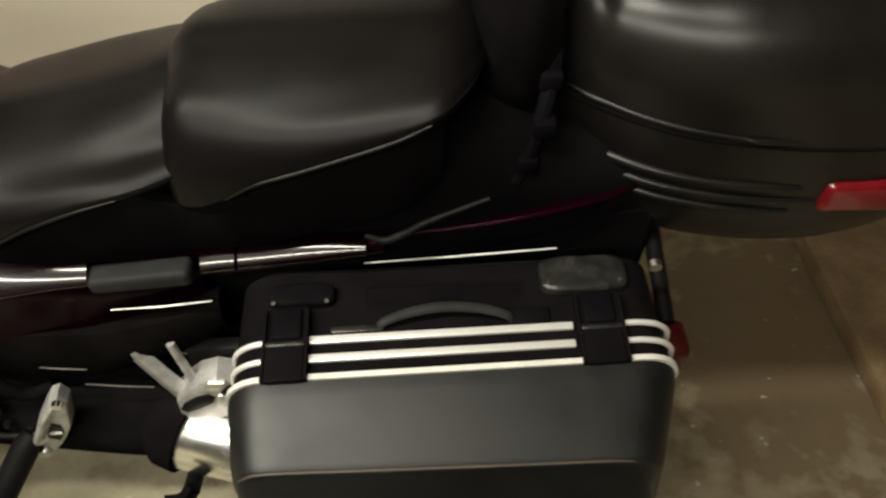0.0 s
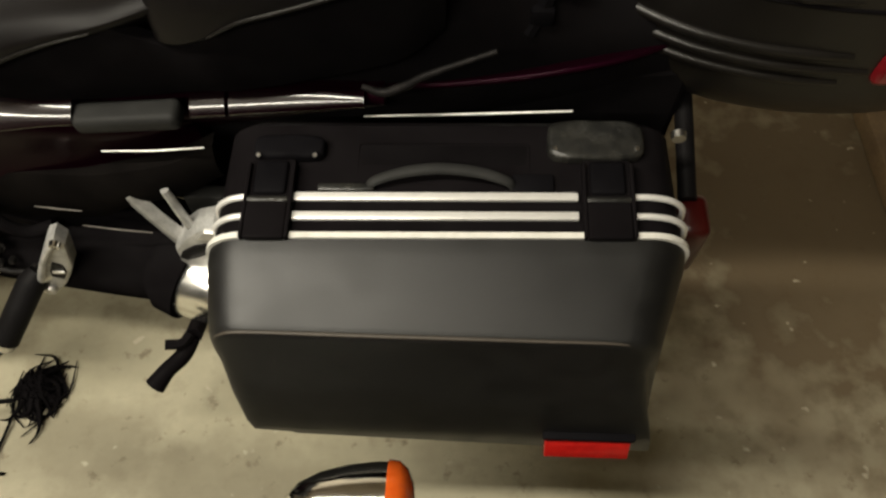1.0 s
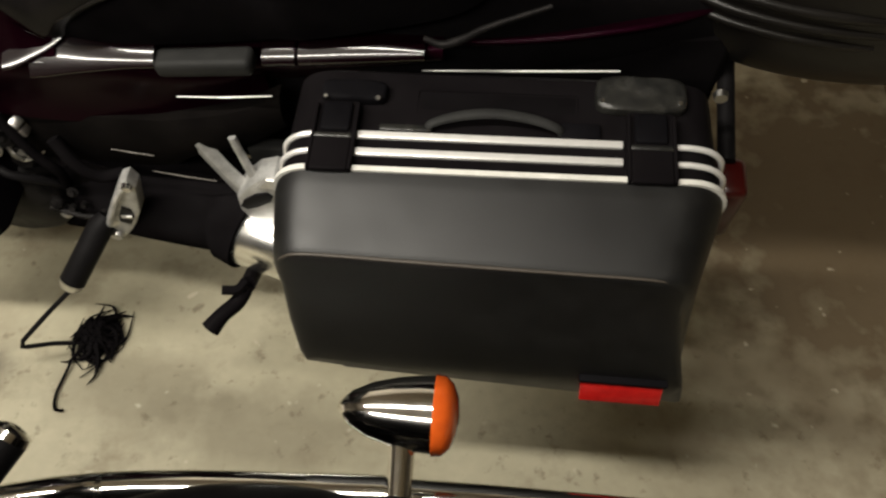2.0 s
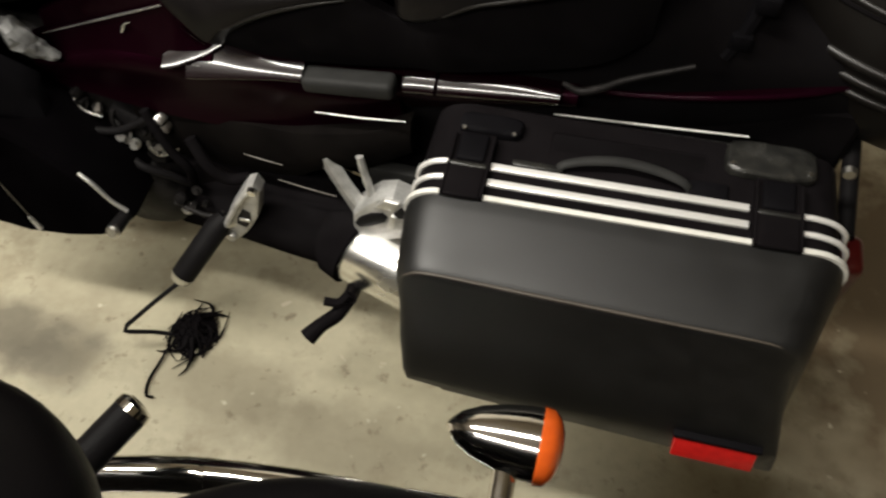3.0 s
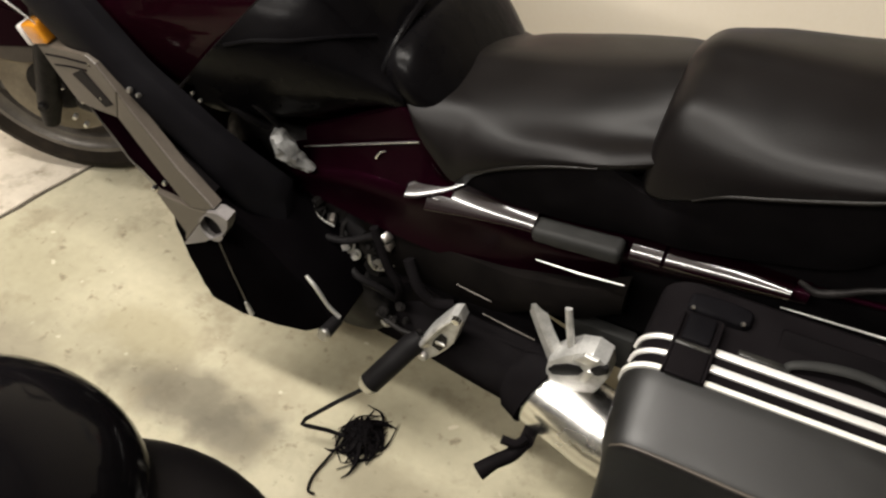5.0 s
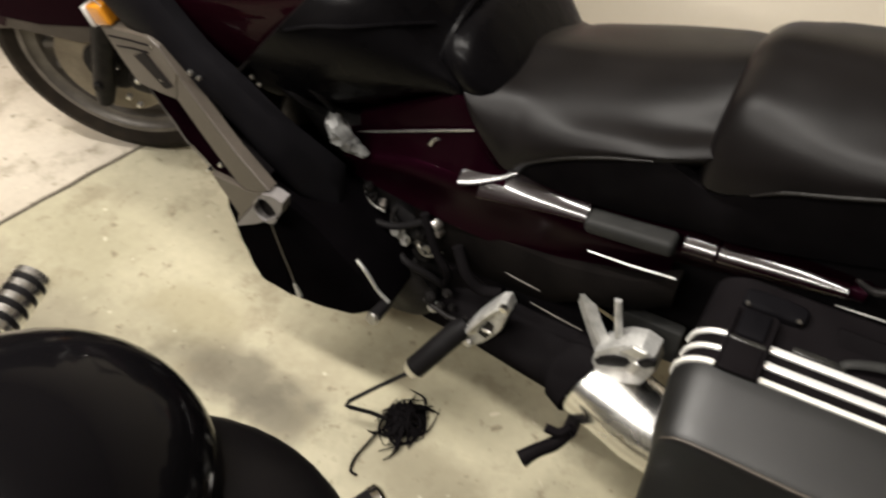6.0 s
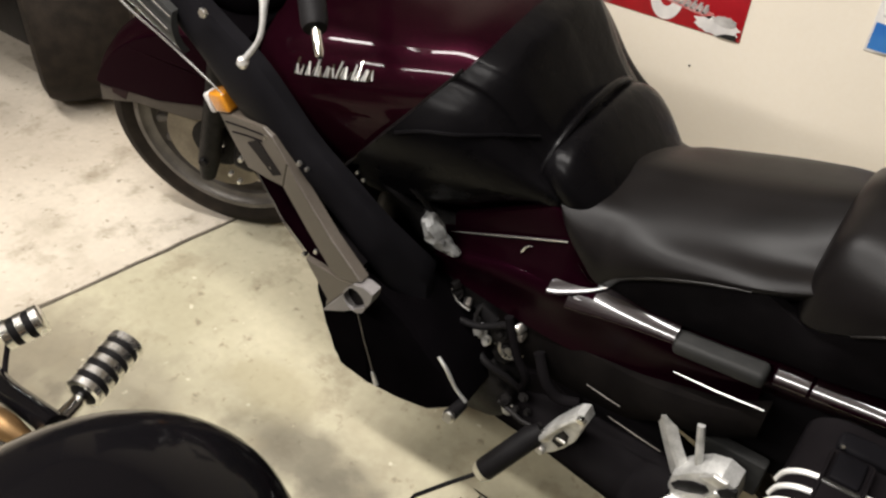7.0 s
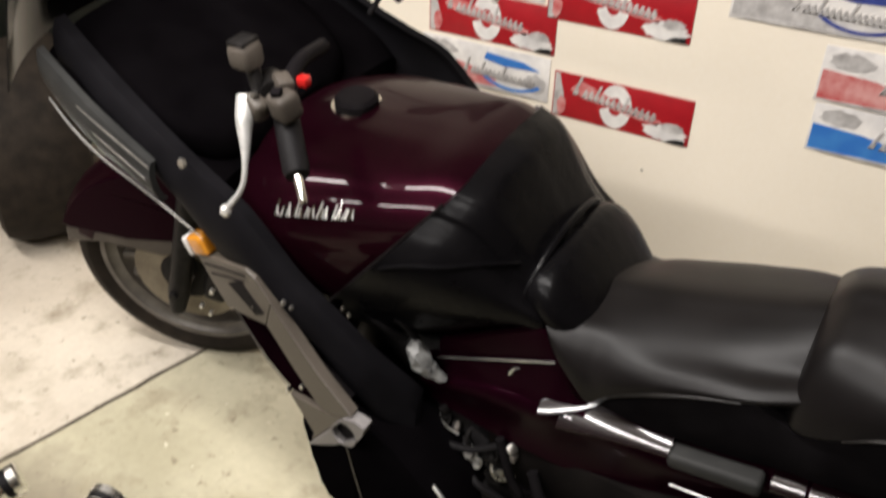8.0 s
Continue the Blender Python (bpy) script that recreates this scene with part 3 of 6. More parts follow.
def fender(x, z, r, a0, a1, half, name, material, parent, steps=24):
    rings = []
    for k in range(steps + 1):
        a = radians(a0 + (a1 - a0) * k / steps)
        ring = []
        prof = [(half * 1.04, -0.075), (half * 1.02, -0.04), (half * 0.88, 0.0), (half * 0.5, 0.018), (0, 0.024), (-half * 0.5, 0.018), (-half * 0.88, 0), (-half * 1.02, -0.04), (-half * 1.04, -0.075)]
        outer = [(y, r + h) for y, h in prof]
        inner = [(y * 0.93, r + h - 0.006) for y, h in prof[::-1]]
        for y, rr in outer + inner:
            ring.append(Vector((x + rr * math.cos(a), y, z + rr * math.sin(a))))
        rings.append(ring)
    bm = loft(rings)
    if name == "front_fender":
        bm.transform(STEER)
    return part(name, bm, material, parent)


fender(0.0, 0.315, 0.315, 12, 152, 0.085, "front_fender", M["tank"], bike)
CHORD = [(-0.262, 0.462), (-0.20, 0.452), (-0.117, 0.437), (0.0, 0.440), (0.15, 0.455), (0.292, 0.445)]
for s in (-1, 1):
    arc = [(0.318 * math.cos(radians(a)), 0.315 + 0.318 * math.sin(radians(a))) for a in range(24, 152, 6)]
    steered("fender_side", plate(arc + CHORD, s * 0.080, s * 0.0885, 0.003), M["maroon"], "deep maroon side of the fender", angle=20)
    steered("fender_edge", plate([(-0.272, 0.458)] + CHORD[1:4] + [(0.04, 0.405), (-0.04, 0.392), (-0.10, 0.404), (-0.19, 0.420), (-0.282, 0.415)], s * 0.080, s * 0.0865, 0.003), M["dust"], "dusty brown lower edge of the fender", angle=20)
fender(0.02, 0.315, 0.36, 20, 120, 0.10, "rear_fender", M["black"], bike)

# tank with its black cover
def tank_body(rows, steps=16, y=0.0):
    """Rows of x, brow half width, belly half width, low, brow height, top; the shoulder is one even arc."""
    rings = []
    for x, c, b, lo, cz, top in spline(rows, steps):
        r = max(0.05, min(0.12, 2.2 * (b - c)))
        ay, az = c - r * math.sin(radians(30)), cz - r * math.cos(radians(30))
        arc = [(ay + r * math.sin(radians(a)), az + r * math.cos(radians(a))) for a in range(16, 63, 3)]
        crown = [(0.0, top), (arc[0][0] * 0.45, top - (top - arc[0][1]) * 0.16), (arc[0][0] * 0.8, top - (top - arc[0][1]) * 0.56), arc[0]]
        side = [arc[-1], (b, cz - (cz - lo) * 0.36), (b * 0.96, lo + (cz - lo) * 0.25), (b * 0.7, lo), (0.0, lo)]
        left = spline(crown, 4)[:-1] + arc[:-1] + spline(side, 5)
        pts = [(-q[0], q[1]) for q in left] + [(q[0], q[1]) for q in left[-2:0:-1]]
        rings.append([Vector((x, y + q[0], q[1])) for q in pts])
    return loft(rings)


YT = -0.08
TANK = [(-1.17, 0.07, 0.10, 0.80, 0.87, 0.90), (-1.10, 0.15, 0.205, 0.72, 0.925, 0.965), (-1.02, 0.175, 0.232, 0.70, 0.945, 0.983), (-0.92, 0.164, 0.222, 0.70, 0.960, 0.990), (-0.82, 0.146, 0.202, 0.70, 0.972, 0.994), (-0.74, 0.128, 0.180, 0.70, 0.980, 0.994), (-0.68, 0.108, 0.146, 0.71, 0.950, 0.966), (-0.61, 0.09, 0.128, 0.74, 0.85, 0.87)]
tank = part("fuel_tank", tank_body(TANK, 16, YT), M["tank"], bike, "dark maroon metallic fuel tank", angle=60)
part("filler_cap", lathe([(0.0, 0.02), (0.03, 0.02), (0.036, 0.014), (0.036, 0.0)], pose(-0.985, YT, 0.984, 0, 2, 0), 32), M["black"], tank, "dark filler cap")
part("cap_ring", lathe([(0.036, 0.004), (0.042, 0.004), (0.043, 0.0), (0.043, -0.004)], pose(-0.985, YT, 0.984, 0, 2, 0), 32), M["chrome"], tank)


def cover_shear(y, z):
    return -0.94 * max(0.0, 0.985 - z) if z > 0.78 else -0.193 + 0.75 * (0.78 - z)


COVER = [(-0.715, 0.150, 0.240, 0.705, 0.972, 0.996), (-0.67, 0.140, 0.215, 0.715, 0.958, 0.982), (-0.635, 0.130, 0.190, 0.738, 0.925, 0.945), (-0.60, 0.118, 0.160, 0.768, 0.865, 0.885), (-0.575, 0.105, 0.146, 0.775, 0.825, 0.845)]
bm = creased(COVER, 6, YT)
for v in bm.verts:
    f = max(0.0, min(1.0, (-0.585 - v.co.x) / 0.13))
    v.co.x += f * cover_shear(0, v.co.z)
cover = part("tank_cover", bm, M["cover"], bike, "black vinyl cover strapped over the tank", angle=60)
COVER_SIDE = [v.co.copy() for v in cover.data.vertices if v.co.y < YT]


def on_cover(x, z, out=0.0015):
    near = sorted(COVER_SIDE, key=lambda q: (q.x - x) ** 2 + (q.z - z) ** 2)[:4]
    return Vector((x, min(q.y for q in near) - out, z))


part("cover_piping", tube([on_cover(x, z) for x, z in ((-0.790, 0.894), (-0.750, 0.905), (-0.705, 0.905), (-0.66, 0.898), (-0.625, 0.885))], 0.0028, 6, 4), M["cover"], bike, "piped seam across the cover")
part("cover_seam", tube([(-0.729, -0.234, 0.974), (-0.768, -0.262, 0.93), (-0.814, -0.292, 0.88), (-0.858, -0.316, 0.83), (-0.893, -0.320, 0.79)], 0.0024, 6, 4), M["vinyl"], bike)
ROLL = [(-0.630, 0.095, 0.785, 0.842, 2.3), (-0.612, 0.133, 0.768, 0.872, 2.3), (-0.578, 0.147, 0.75, 0.878, 2.4), (-0.545, 0.143, 0.735, 0.852, 2.4), (-0.512, 0.122, 0.73, 0.815, 2.3), (-0.485, 0.09, 0.73, 0.80, 2.3)]
bm = body(ROLL, 6, 44, y=YT)
for v in bm.verts:
    v.co.z -= 0.10 * (v.co.y - YT)
part("seat_horn", bm, M["cover"], bike, "padded black vinyl roll behind the tank")
strap = [(-0.617 + 0.02 * math.sin(a), YT - 0.143 * math.cos(a), 0.795 + 0.012 * math.cos(a) + 0.098 * math.sin(a)) for a in (radians(d) for d in range(5, 170, 15))]
part("strap", tube(strap, 0.006, 8, 3), M["cover"], bike)

# plain raised strokes where the tank badge stands
badge = new("tank_badge")
badge.parent = bike
rnd = random.Random(5)
TANK_SIDE = [v.co for v in tank.data.vertices if v.co.y < YT - 0.1 and -1.06 < v.co.x < -0.80 and 0.84 < v.co.z < 0.97]


def tank_point(x, z, out=0.002):
    c = min(TANK_SIDE, key=lambda q: (q.x - x) ** 2 + (q.z - z) ** 2)
    return Vector((x, c.y - out, z))


for k in range(26):
    bx = -0.992 + 0.0053 * k
    bz = 0.906 + (bx + 1.0) * 0.17
    hgt = (0.021, 0.013, 0.012, 0.014, 0.012, 0.017, 0.012)[k % 7]
    lean = (0.002, -0.003, 0.004, 0.001)[k % 4]
    part("stroke", tube([tank_point(bx, bz), tank_point(bx + lean, bz + hgt)], 0.0018, 6), M[("chrome", "pale", "cast")[k % 3]], badge)

# one broad saddle in two steps
YS = -0.088


def saddle(rows, steps=5):
    """Rows of x, near edge, its height, rise of the rolled edge, height along the middle; the far side hangs a little lower."""
    rings = []
    for x, yl, zl, rise, mid in spline(rows, steps):
        yf, zf = 2 * YS - yl, zl - 0.030
        half = max(0.02, YS - yl)
        k = min(1.0, half / 0.16)
        pts = [(yl + 0.022, zl - 0.030), (yl + 0.009, zl - 0.012), (yl + 0.0015, zl - 0.002), (yl, zl + 0.005), (yl + 0.003, zl + 0.42 * rise), (yl + 0.018 * k, zl + 0.76 * rise), (yl + 0.044 * k, zl + rise),
               (yl + 0.076 * k, zl + rise + 0.5 * (mid - zl - rise)), (yl + 0.115 * k, mid - 0.12 * (mid - zl - rise)), (YS, mid), (yf - 0.06 * k, mid - 0.5 * (mid - zf - 0.5 * rise)), (yf - 0.012 * k, zf + 0.5 * rise), (yf, zf), (yf - 0.022, zf - 0.030)]
        rings.append([Vector((x, q[0], q[1])) for q in spline(pts, 4)])
    return loft(rings)


RIDER = [(-0.590, -0.195, 0.800, 0.010, 0.790), (-0.570, -0.226, 0.797, 0.018, 0.805), (-0.546, -0.243, 0.770, 0.045, 0.815), (-0.515, -0.250, 0.736, 0.076, 0.822), (-0.490, -0.252, 0.714, 0.096, 0.828), (-0.462, -0.252, 0.743, 0.070, 0.834),
         (-0.405, -0.252, 0.779, 0.042, 0.846), (-0.345, -0.251, 0.807, 0.028, 0.862), (-0.289, -0.249, 0.826, 0.019, 0.880), (-0.250, -0.243, 0.838, 0.016, 0.894), (-0.195, -0.225, 0.850, 0.014, 0.910)]
part("rider_seat", saddle(RIDER), M["vinyl"], bike, "broad black vinyl rider seat", angle=60)
PILLION = [(-0.238, -0.215, 0.806, 0.054, 0.880), (-0.230, -0.235, 0.803, 0.094, 0.912), (-0.208, -0.244, 0.806, 0.112, 0.938), (-0.170, -0.250, 0.826, 0.095, 0.946), (-0.135, -0.252, 0.851, 0.072, 0.949), (-0.091, -0.253, 0.869, 0.056, 0.951),
           (-0.042, -0.252, 0.888, 0.044, 0.954), (0.017, -0.250, 0.912, 0.033, 0.960), (0.055, -0.246, 0.932, 0.022, 0.964), (0.078, -0.230, 0.938, 0.016, 0.963), (0.102, -0.192, 0.936, 0.010, 0.957), (0.118, -0.147, 0.930, 0.006, 0.945)]
part("pillion_seat", saddle(PILLION), M["vinyl"], bike, "black vinyl pillion seat, stepped up", angle=60)
part("seat_welt", tube([(x, yl - 0.001, zl) for x, yl, zl, r, m in PILLION[3:9]], [0.0012, 0.0022, 0.0025, 0.0025, 0.0024, 0.0014], 8, 4), M["trunk"], bike, "piping along the seat edge")
part("seat_welt", tube([(x, yl - 0.001, zl) for x, yl, zl, r, m in RIDER[5:9]], [0.0010, 0.0022, 0.0018, 0.0008], 8, 4), M["trunk"], bike, "piping along the seat edge")
SKIRT = [(-0.495, -0.226, 0.672, 0.712), (-0.45, -0.236, 0.680, 0.748), (-0.405, -0.241, 0.685, 0.778), (-0.345, -0.242, 0.692, 0.806), (-0.289, -0.242, 0.70, 0.829), (-0.235, -0.238, 0.705, 0.80), (-0.205, -0.238, 0.71, 0.792), (-0.17, -0.241, 0.715, 0.823), (-0.09, -0.240, 0.735, 0.869), (0.017, -0.232, 0.765, 0.911), (0.07, -0.215, 0.80, 0.928)]
part("seat_skirt", skin(SKIRT, 5, 10, 0.003, 0.015, 0.5, -0.008), M["inner"], bike, "black lower skirt of the seat")
BASE = [(-0.60, 0.08, 0.58, 0.70, 3), (-0.48, 0.110, 0.58, 0.74, 3), (-0.28, 0.118, 0.56, 0.81, 3), (-0.05, 0.118, 0.56, 0.86, 3), (0.10, 0.115, 0.58, 0.89, 3), (0.25, 0.10, 0.62, 0.82, 3), (0.42, 0.09, 0.66, 0.80, 3)]
part("seat_base", body(BASE, 5, 40, y=YS), M["inner"], bike, "black plastic base below the seats")
part("rear_frame_cover", plate([(-0.46, 0.50), (-0.40, 0.61), (0.36, 0.72), (0.36, 0.50), (0.0, 0.42), (-0.30, 0.36), (-0.44, 0.40)], 0.0, -0.185, 0.01), M["inner"], bike, "black inner panel behind the case", angle=20)

# side panel and tail trim on the left
SIDE = [(-0.78, -0.236, 0.588, 0.622), (-0.72, -0.236, 0.575, 0.640), (-0.64, -0.236, 0.562, 0.662), (-0.557, -0.234, 0.552, 0.672), (-0.50, -0.231, 0.548, 0.676), (-0.44, -0.228, 0.548, 0.674), (-0.372, -0.224, 0.555, 0.664), (-0.30, -0.216, 0.574, 0.654), (-0.24, -0.198, 0.592, 0.652)]
panel = part("side_panel", skin([(x, y - 0.010, lo - 0.014, hi) for x, y, lo, hi in SIDE], 6, 30, 0.014, 0.02, 0.80, 0.010), M["maroon"], bike, "dark maroon side panel below the seat")
UPPER = [(-0.79, -0.232, 0.612, 0.640), (-0.72, -0.234, 0.632, 0.676), (-0.64, -0.235, 0.652, 0.711), (-0.58, -0.235, 0.664, 0.738), (-0.546, -0.235, 0.668, 0.754), (-0.520, -0.235, 0.672, 0.724), (-0.494, -0.235, 0.676, 0.697)]
part("upper_panel", skin(UPPER, 6, 14, 0.002, 0.012, 0.5, 0.017), M["maroon"], panel, angle=40)
TOP = [(-0.755, -0.229, 0.640, 0.690), (-0.68, -0.230, 0.66, 0.735), (-0.60, -0.230, 0.68, 0.785), (-0.575, -0.230, 0.69, 0.797), (-0.548, -0.230, 0.70, 0.770), (-0.530, -0.230, 0.70, 0.742)]
part("tank_skirt", skin(TOP, 6, 10, 0.003, 0.012), M["maroon"], panel, angle=40)


def moulding(stations, steps=5, phi0=12, phi1=47, under=0.009, depth=0.008):
    """A rounded ledge along the side: stations of x, y and z of its brow, and the radius of its turn."""
    rings = []
    for x, y, z, r in spline(stations, steps):
        c = Vector((y + r * math.sin(radians(41.5)), z - r * math.cos(radians(41.5))))
        pts = [(c.x + 0.03 - r * math.sin(radians(phi0)), c.y + r * math.cos(radians(phi0)) - 0.004)]
        for k in range(13):
            a = radians(phi0 + (phi1 - phi0) * k / 12)
            pts.append((c.x - r * math.sin(a), c.y + r * math.cos(a)))
        r2 = min(r, under)
        a = radians(phi1)
        d = (pts[-1][0] + r2 * math.sin(a), pts[-1][1] - r2 * math.cos(a))
        for k in range(1, 9):
            a = radians(phi1 + (98 - phi1) * k / 8)
            pts.append((d[0] - r2 * math.sin(a), d[1] + r2 * math.cos(a)))
        pts += [(pts[-1][0] + 0.006, pts[-1][1] - depth), (pts[-1][0] + 0.03, pts[-1][1] - depth), (pts[0][0], pts[0][1] - 0.01)]
        rings.append([Vector((x, p, q)) for p, q in pts])
    return loft(rings)


part("panel_shoulder", moulding([(-0.530, -0.254, 0.6690, 0.210), (-0.512, -0.254, 0.6690, 0.185), (-0.471, -0.254, 0.6705, 0.120), (-0.440, -0.254, 0.6725, 0.085), (-0.400, -0.254, 0.6765, 0.055), (-0.364, -0.254, 0.6800, 0.045)], 5, 12, 47, 0.004, 0.003), M["trim"], panel, "glossy rounded shoulder of the panel", angle=50)
NOSE = [(-0.562, -0.2615, 0.6712, 0.09), (-0.545, -0.2545, 0.6768, 0.13), (-0.522, -0.2450, 0.6850, 0.14), (-0.500, -0.2350, 0.6930, 0.14), (-0.482, -0.2260, 0.6990, 0.10)]
part("shoulder_edge", moulding([(x, y - 0.1034 * r, z - 0.080 * r, r) for x, y, z, r in NOSE], 5, 27, 40, 0.003, 0.004), M["trim"], panel, "bright front edge of the shoulder", angle=50)
part("shoulder_edge", tube([(-0.527, -0.2440, 0.7270), (-0.514, -0.2420, 0.7080), (-0.503, -0.2380, 0.6940)], [0.0008, 0.0018, 0.0020], 8, 4), M["trim"], panel)
part("shoulder_edge", tube([(-0.556, -0.2570, 0.6715), (-0.535, -0.2570, 0.6690), (-0.510, -0.2565, 0.6675)], [0.0022, 0.0018, 0.0012], 8, 4), M["trim"], panel)
part("lower_edge", tube([(-0.70, -0.2475, 0.603), (-0.64, -0.2485, 0.597), (-0.58, -0.2475, 0.597), (-0.535, -0.2450, 0.602)], [0.0006, 0.0012, 0.0012, 0.0006], 8, 4), M["grey"], panel)
part("panel_mark", tube([(-0.622, -0.2425, 0.694), (-0.614, -0.2420, 0.708), (-0.604, -0.2415, 0.714)], [0.0024, 0.0016, 0.0006], 8, 4), M["satin"], panel, "small bright scuff")
part("panel_seam", tube([(-0.76, -0.2375, 0.655), (-0.643, -0.2375, 0.709), (-0.549, -0.2375, 0.752)], [0.0010, 0.0018, 0.0014], 8, 3), M["satin"], bike)
TAILP = [(-0.385, -0.205, 0.56, 0.655), (-0.30, -0.206, 0.575, 0.665), (-0.20, -0.208, 0.60, 0.680), (-0.08, -0.208, 0.63, 0.695), (0.0, -0.206, 0.65, 0.706)]
part("tail_panel", skin(TAILP, 5, 12, 0.020, 0.02, 0.7, -0.01), M["maroon"], bike)
REAR = [(-0.02, -0.205, 0.688, 0.700), (0.08, -0.205, 0.698, 0.710), (0.18, -0.202, 0.716, 0.728), (0.28, -0.19, 0.738, 0.749), (0.36, -0.16, 0.755, 0.765)]
part("rear_panel", skin(REAR, 5, 10, 0.006, 0.02, 0.6), M["maroon"], bike)
part("hand_pad", box((-0.366, -0.260, 0.660), (-0.236, -0.226, 0.688), 0.009, 4, pose(0, 0, 0, 0, -7.0, 0)), M["darkgrey"], bike, "dark grey rubber pad")
part("trim_strip", moulding([(-0.229, -0.236, 0.6795, 0.044), (-0.208, -0.236, 0.6825, 0.043), (-0.1865, -0.236, 0.6850, 0.042)], 4, under=0.007, depth=0.010), M["trim"], bike, "glossy rounded maroon trim strip", angle=50)
part("trim_strip", moulding([(-0.1815, -0.236, 0.6860, 0.041), (-0.130, -0.236, 0.6935, 0.037), (-0.080, -0.236, 0.7000, 0.030), (-0.022, -0.236, 0.7060, 0.012)], 5, under=0.007, depth=0.010), M["trim"], bike, "glossy rounded maroon trim strip", angle=50)
part("trim_line", tube([(-0.356, -0.250, 0.606), (-0.29, -0.252, 0.6135), (-0.224, -0.250, 0.621)], [0.0008, 0.0013, 0.0010], 8), M["stripe"], bike)
part("luggage_hook", tube([(-0.021, -0.240, 0.740), (0.003, -0.243, 0.734), (0.03, -0.242, 0.748), (0.054, -0.240, 0.765), (0.125, -0.235, 0.800)], [0.003, 0.0055, 0.005, 0.004, 0.003], 10, 4), M["iron"], bike, "bent metal luggage hook")
part("rail", tube([(-0.026, -0.225, 0.662), (0.10, -0.225, 0.673), (0.22, -0.225, 0.685)], [0.0010, 0.0016, 0.0012], 8), M["stripe"], bike, "thin bright rail above the case")
part("frame_cover", skin([(-0.66, -0.240, 0.42, 0.56), (-0.60, -0.244, 0.42, 0.55), (-0.525, -0.248, 0.425, 0.545), (-0.46, -0.252, 0.43, 0.55), (-0.405, -0.256, 0.445, 0.555), (-0.36, -0.258, 0.478, 0.565), (-0.28, -0.254, 0.508, 0.585), (-0.22, -0.236, 0.535, 0.605)], 4, 8, 0.010, 0.02), M["brownpanel"], bike, "dusty dark frame cover")

# rear top trunk
YR = -0.02
TR = [(0.190, 0.06, 0.78, 0.93, 2.8), (0.205, 0.085, 0.75, 0.97, 3.0), (0.235, 0.112, 0.70, 1.00, 3.4), (0.265, 0.134, 0.660, 0.998, 3.1), (0.300, 0.156, 0.634, 1.004, 3.1), (0.345, 0.176, 0.620, 1.010, 3.2), (0.405, 0.192, 0.613, 1.020, 3.5), (0.50, 0.202, 0.612, 1.03, 3.8), (0.60, 0.200, 0.615, 1.03, 3.6), (0.69, 0.18, 0.64, 1.01, 3.2), (0.74, 0.13, 0.70, 0.96, 2.8)]
trunk = part("top_trunk", body(TR, 7, 56, y=YR), M["trunk"], bike, "rounded black top trunk with ribbed sides")
TRUNK_ROWS = spline(TR, 8)


def trunk_half(x, z):
    r = min(TRUNK_ROWS, key=lambda q: abs(q[0] - x))
    mid, hh = (r[2] + r[3]) / 2, (r[3] - r[2]) / 2
    return r[1] * max(0.02, 1 - abs((z - mid) / hh) ** r[4]) ** (1 / r[4])


for zr, rad, x_end in ((0.868, 0.0040, 0.66), (0.791, 0.0070, 0.500), (0.768, 0.0064, 0.525), (0.747, 0.0060, 0.50)):
    pts = []
    for xr in (0.212, 0.225, 0.245, 0.265, 0.30, 0.345, 0.405, 0.45, x_end):
        pts.append((xr, YR - trunk_half(xr, zr) + 0.0005, zr))
    part("rib", tube(pts, [rad * 0.5, rad * 0.8] + [rad] * 6 + [rad * 0.6], 10, 5), M["trunk"], trunk)
part("lid_seam", tube([(xr, YR - trunk_half(xr, 0.858) + 0.001, 0.858) for xr in (0.215, 0.245, 0.30, 0.36, 0.45, 0.56, 0.66)], 0.003, 8, 5), M["inner"], trunk)
part("trunk_light", box((0.530, -0.232, 0.752), (0.700, -0.19, 0.802), 0.010, 3), M["taillens"], trunk, "red trunk light")
part("backrest_pad", body([(0.105, 0.10, 0.86, 0.99, 3), (0.125, 0.15, 0.83, 1.03, 3), (0.165, 0.16, 0.81, 1.04, 3), (0.20, 0.14, 0.81, 1.02, 3)], 4, 36, y=0.0), M["inner"], bike, "black backrest pad before the trunk")
part("trunk_rack", box((0.12, -0.12, 0.71), (0.62, 0.12, 0.735), 0.008), M["black"], bike)
bm = bmesh.new()
for px_, py_, pz_ in ((0.192, -0.150, 0.905), (0.188, -0.175, 0.855), (0.172, -0.185, 0.805)):
    add_box(bm, (px_ - 0.013, py_ - 0.011, pz_ - 0.012), (px_ + 0.013, py_ + 0.011, pz_ + 0.012), 0.004)
add_tube(bm, [(0.160, -0.19, 0.780), (0.176, -0.18, 0.82), (0.190, -0.16, 0.88), (0.198, -0.13, 0.93), (0.200, -0.10, 0.97)], 0.010, 8, 4)
part("trunk_hinge", bm, M["matte"], bike, "scuffed trunk hinge bracket")

# side case
CX0, CX1 = -0.175, 0.338


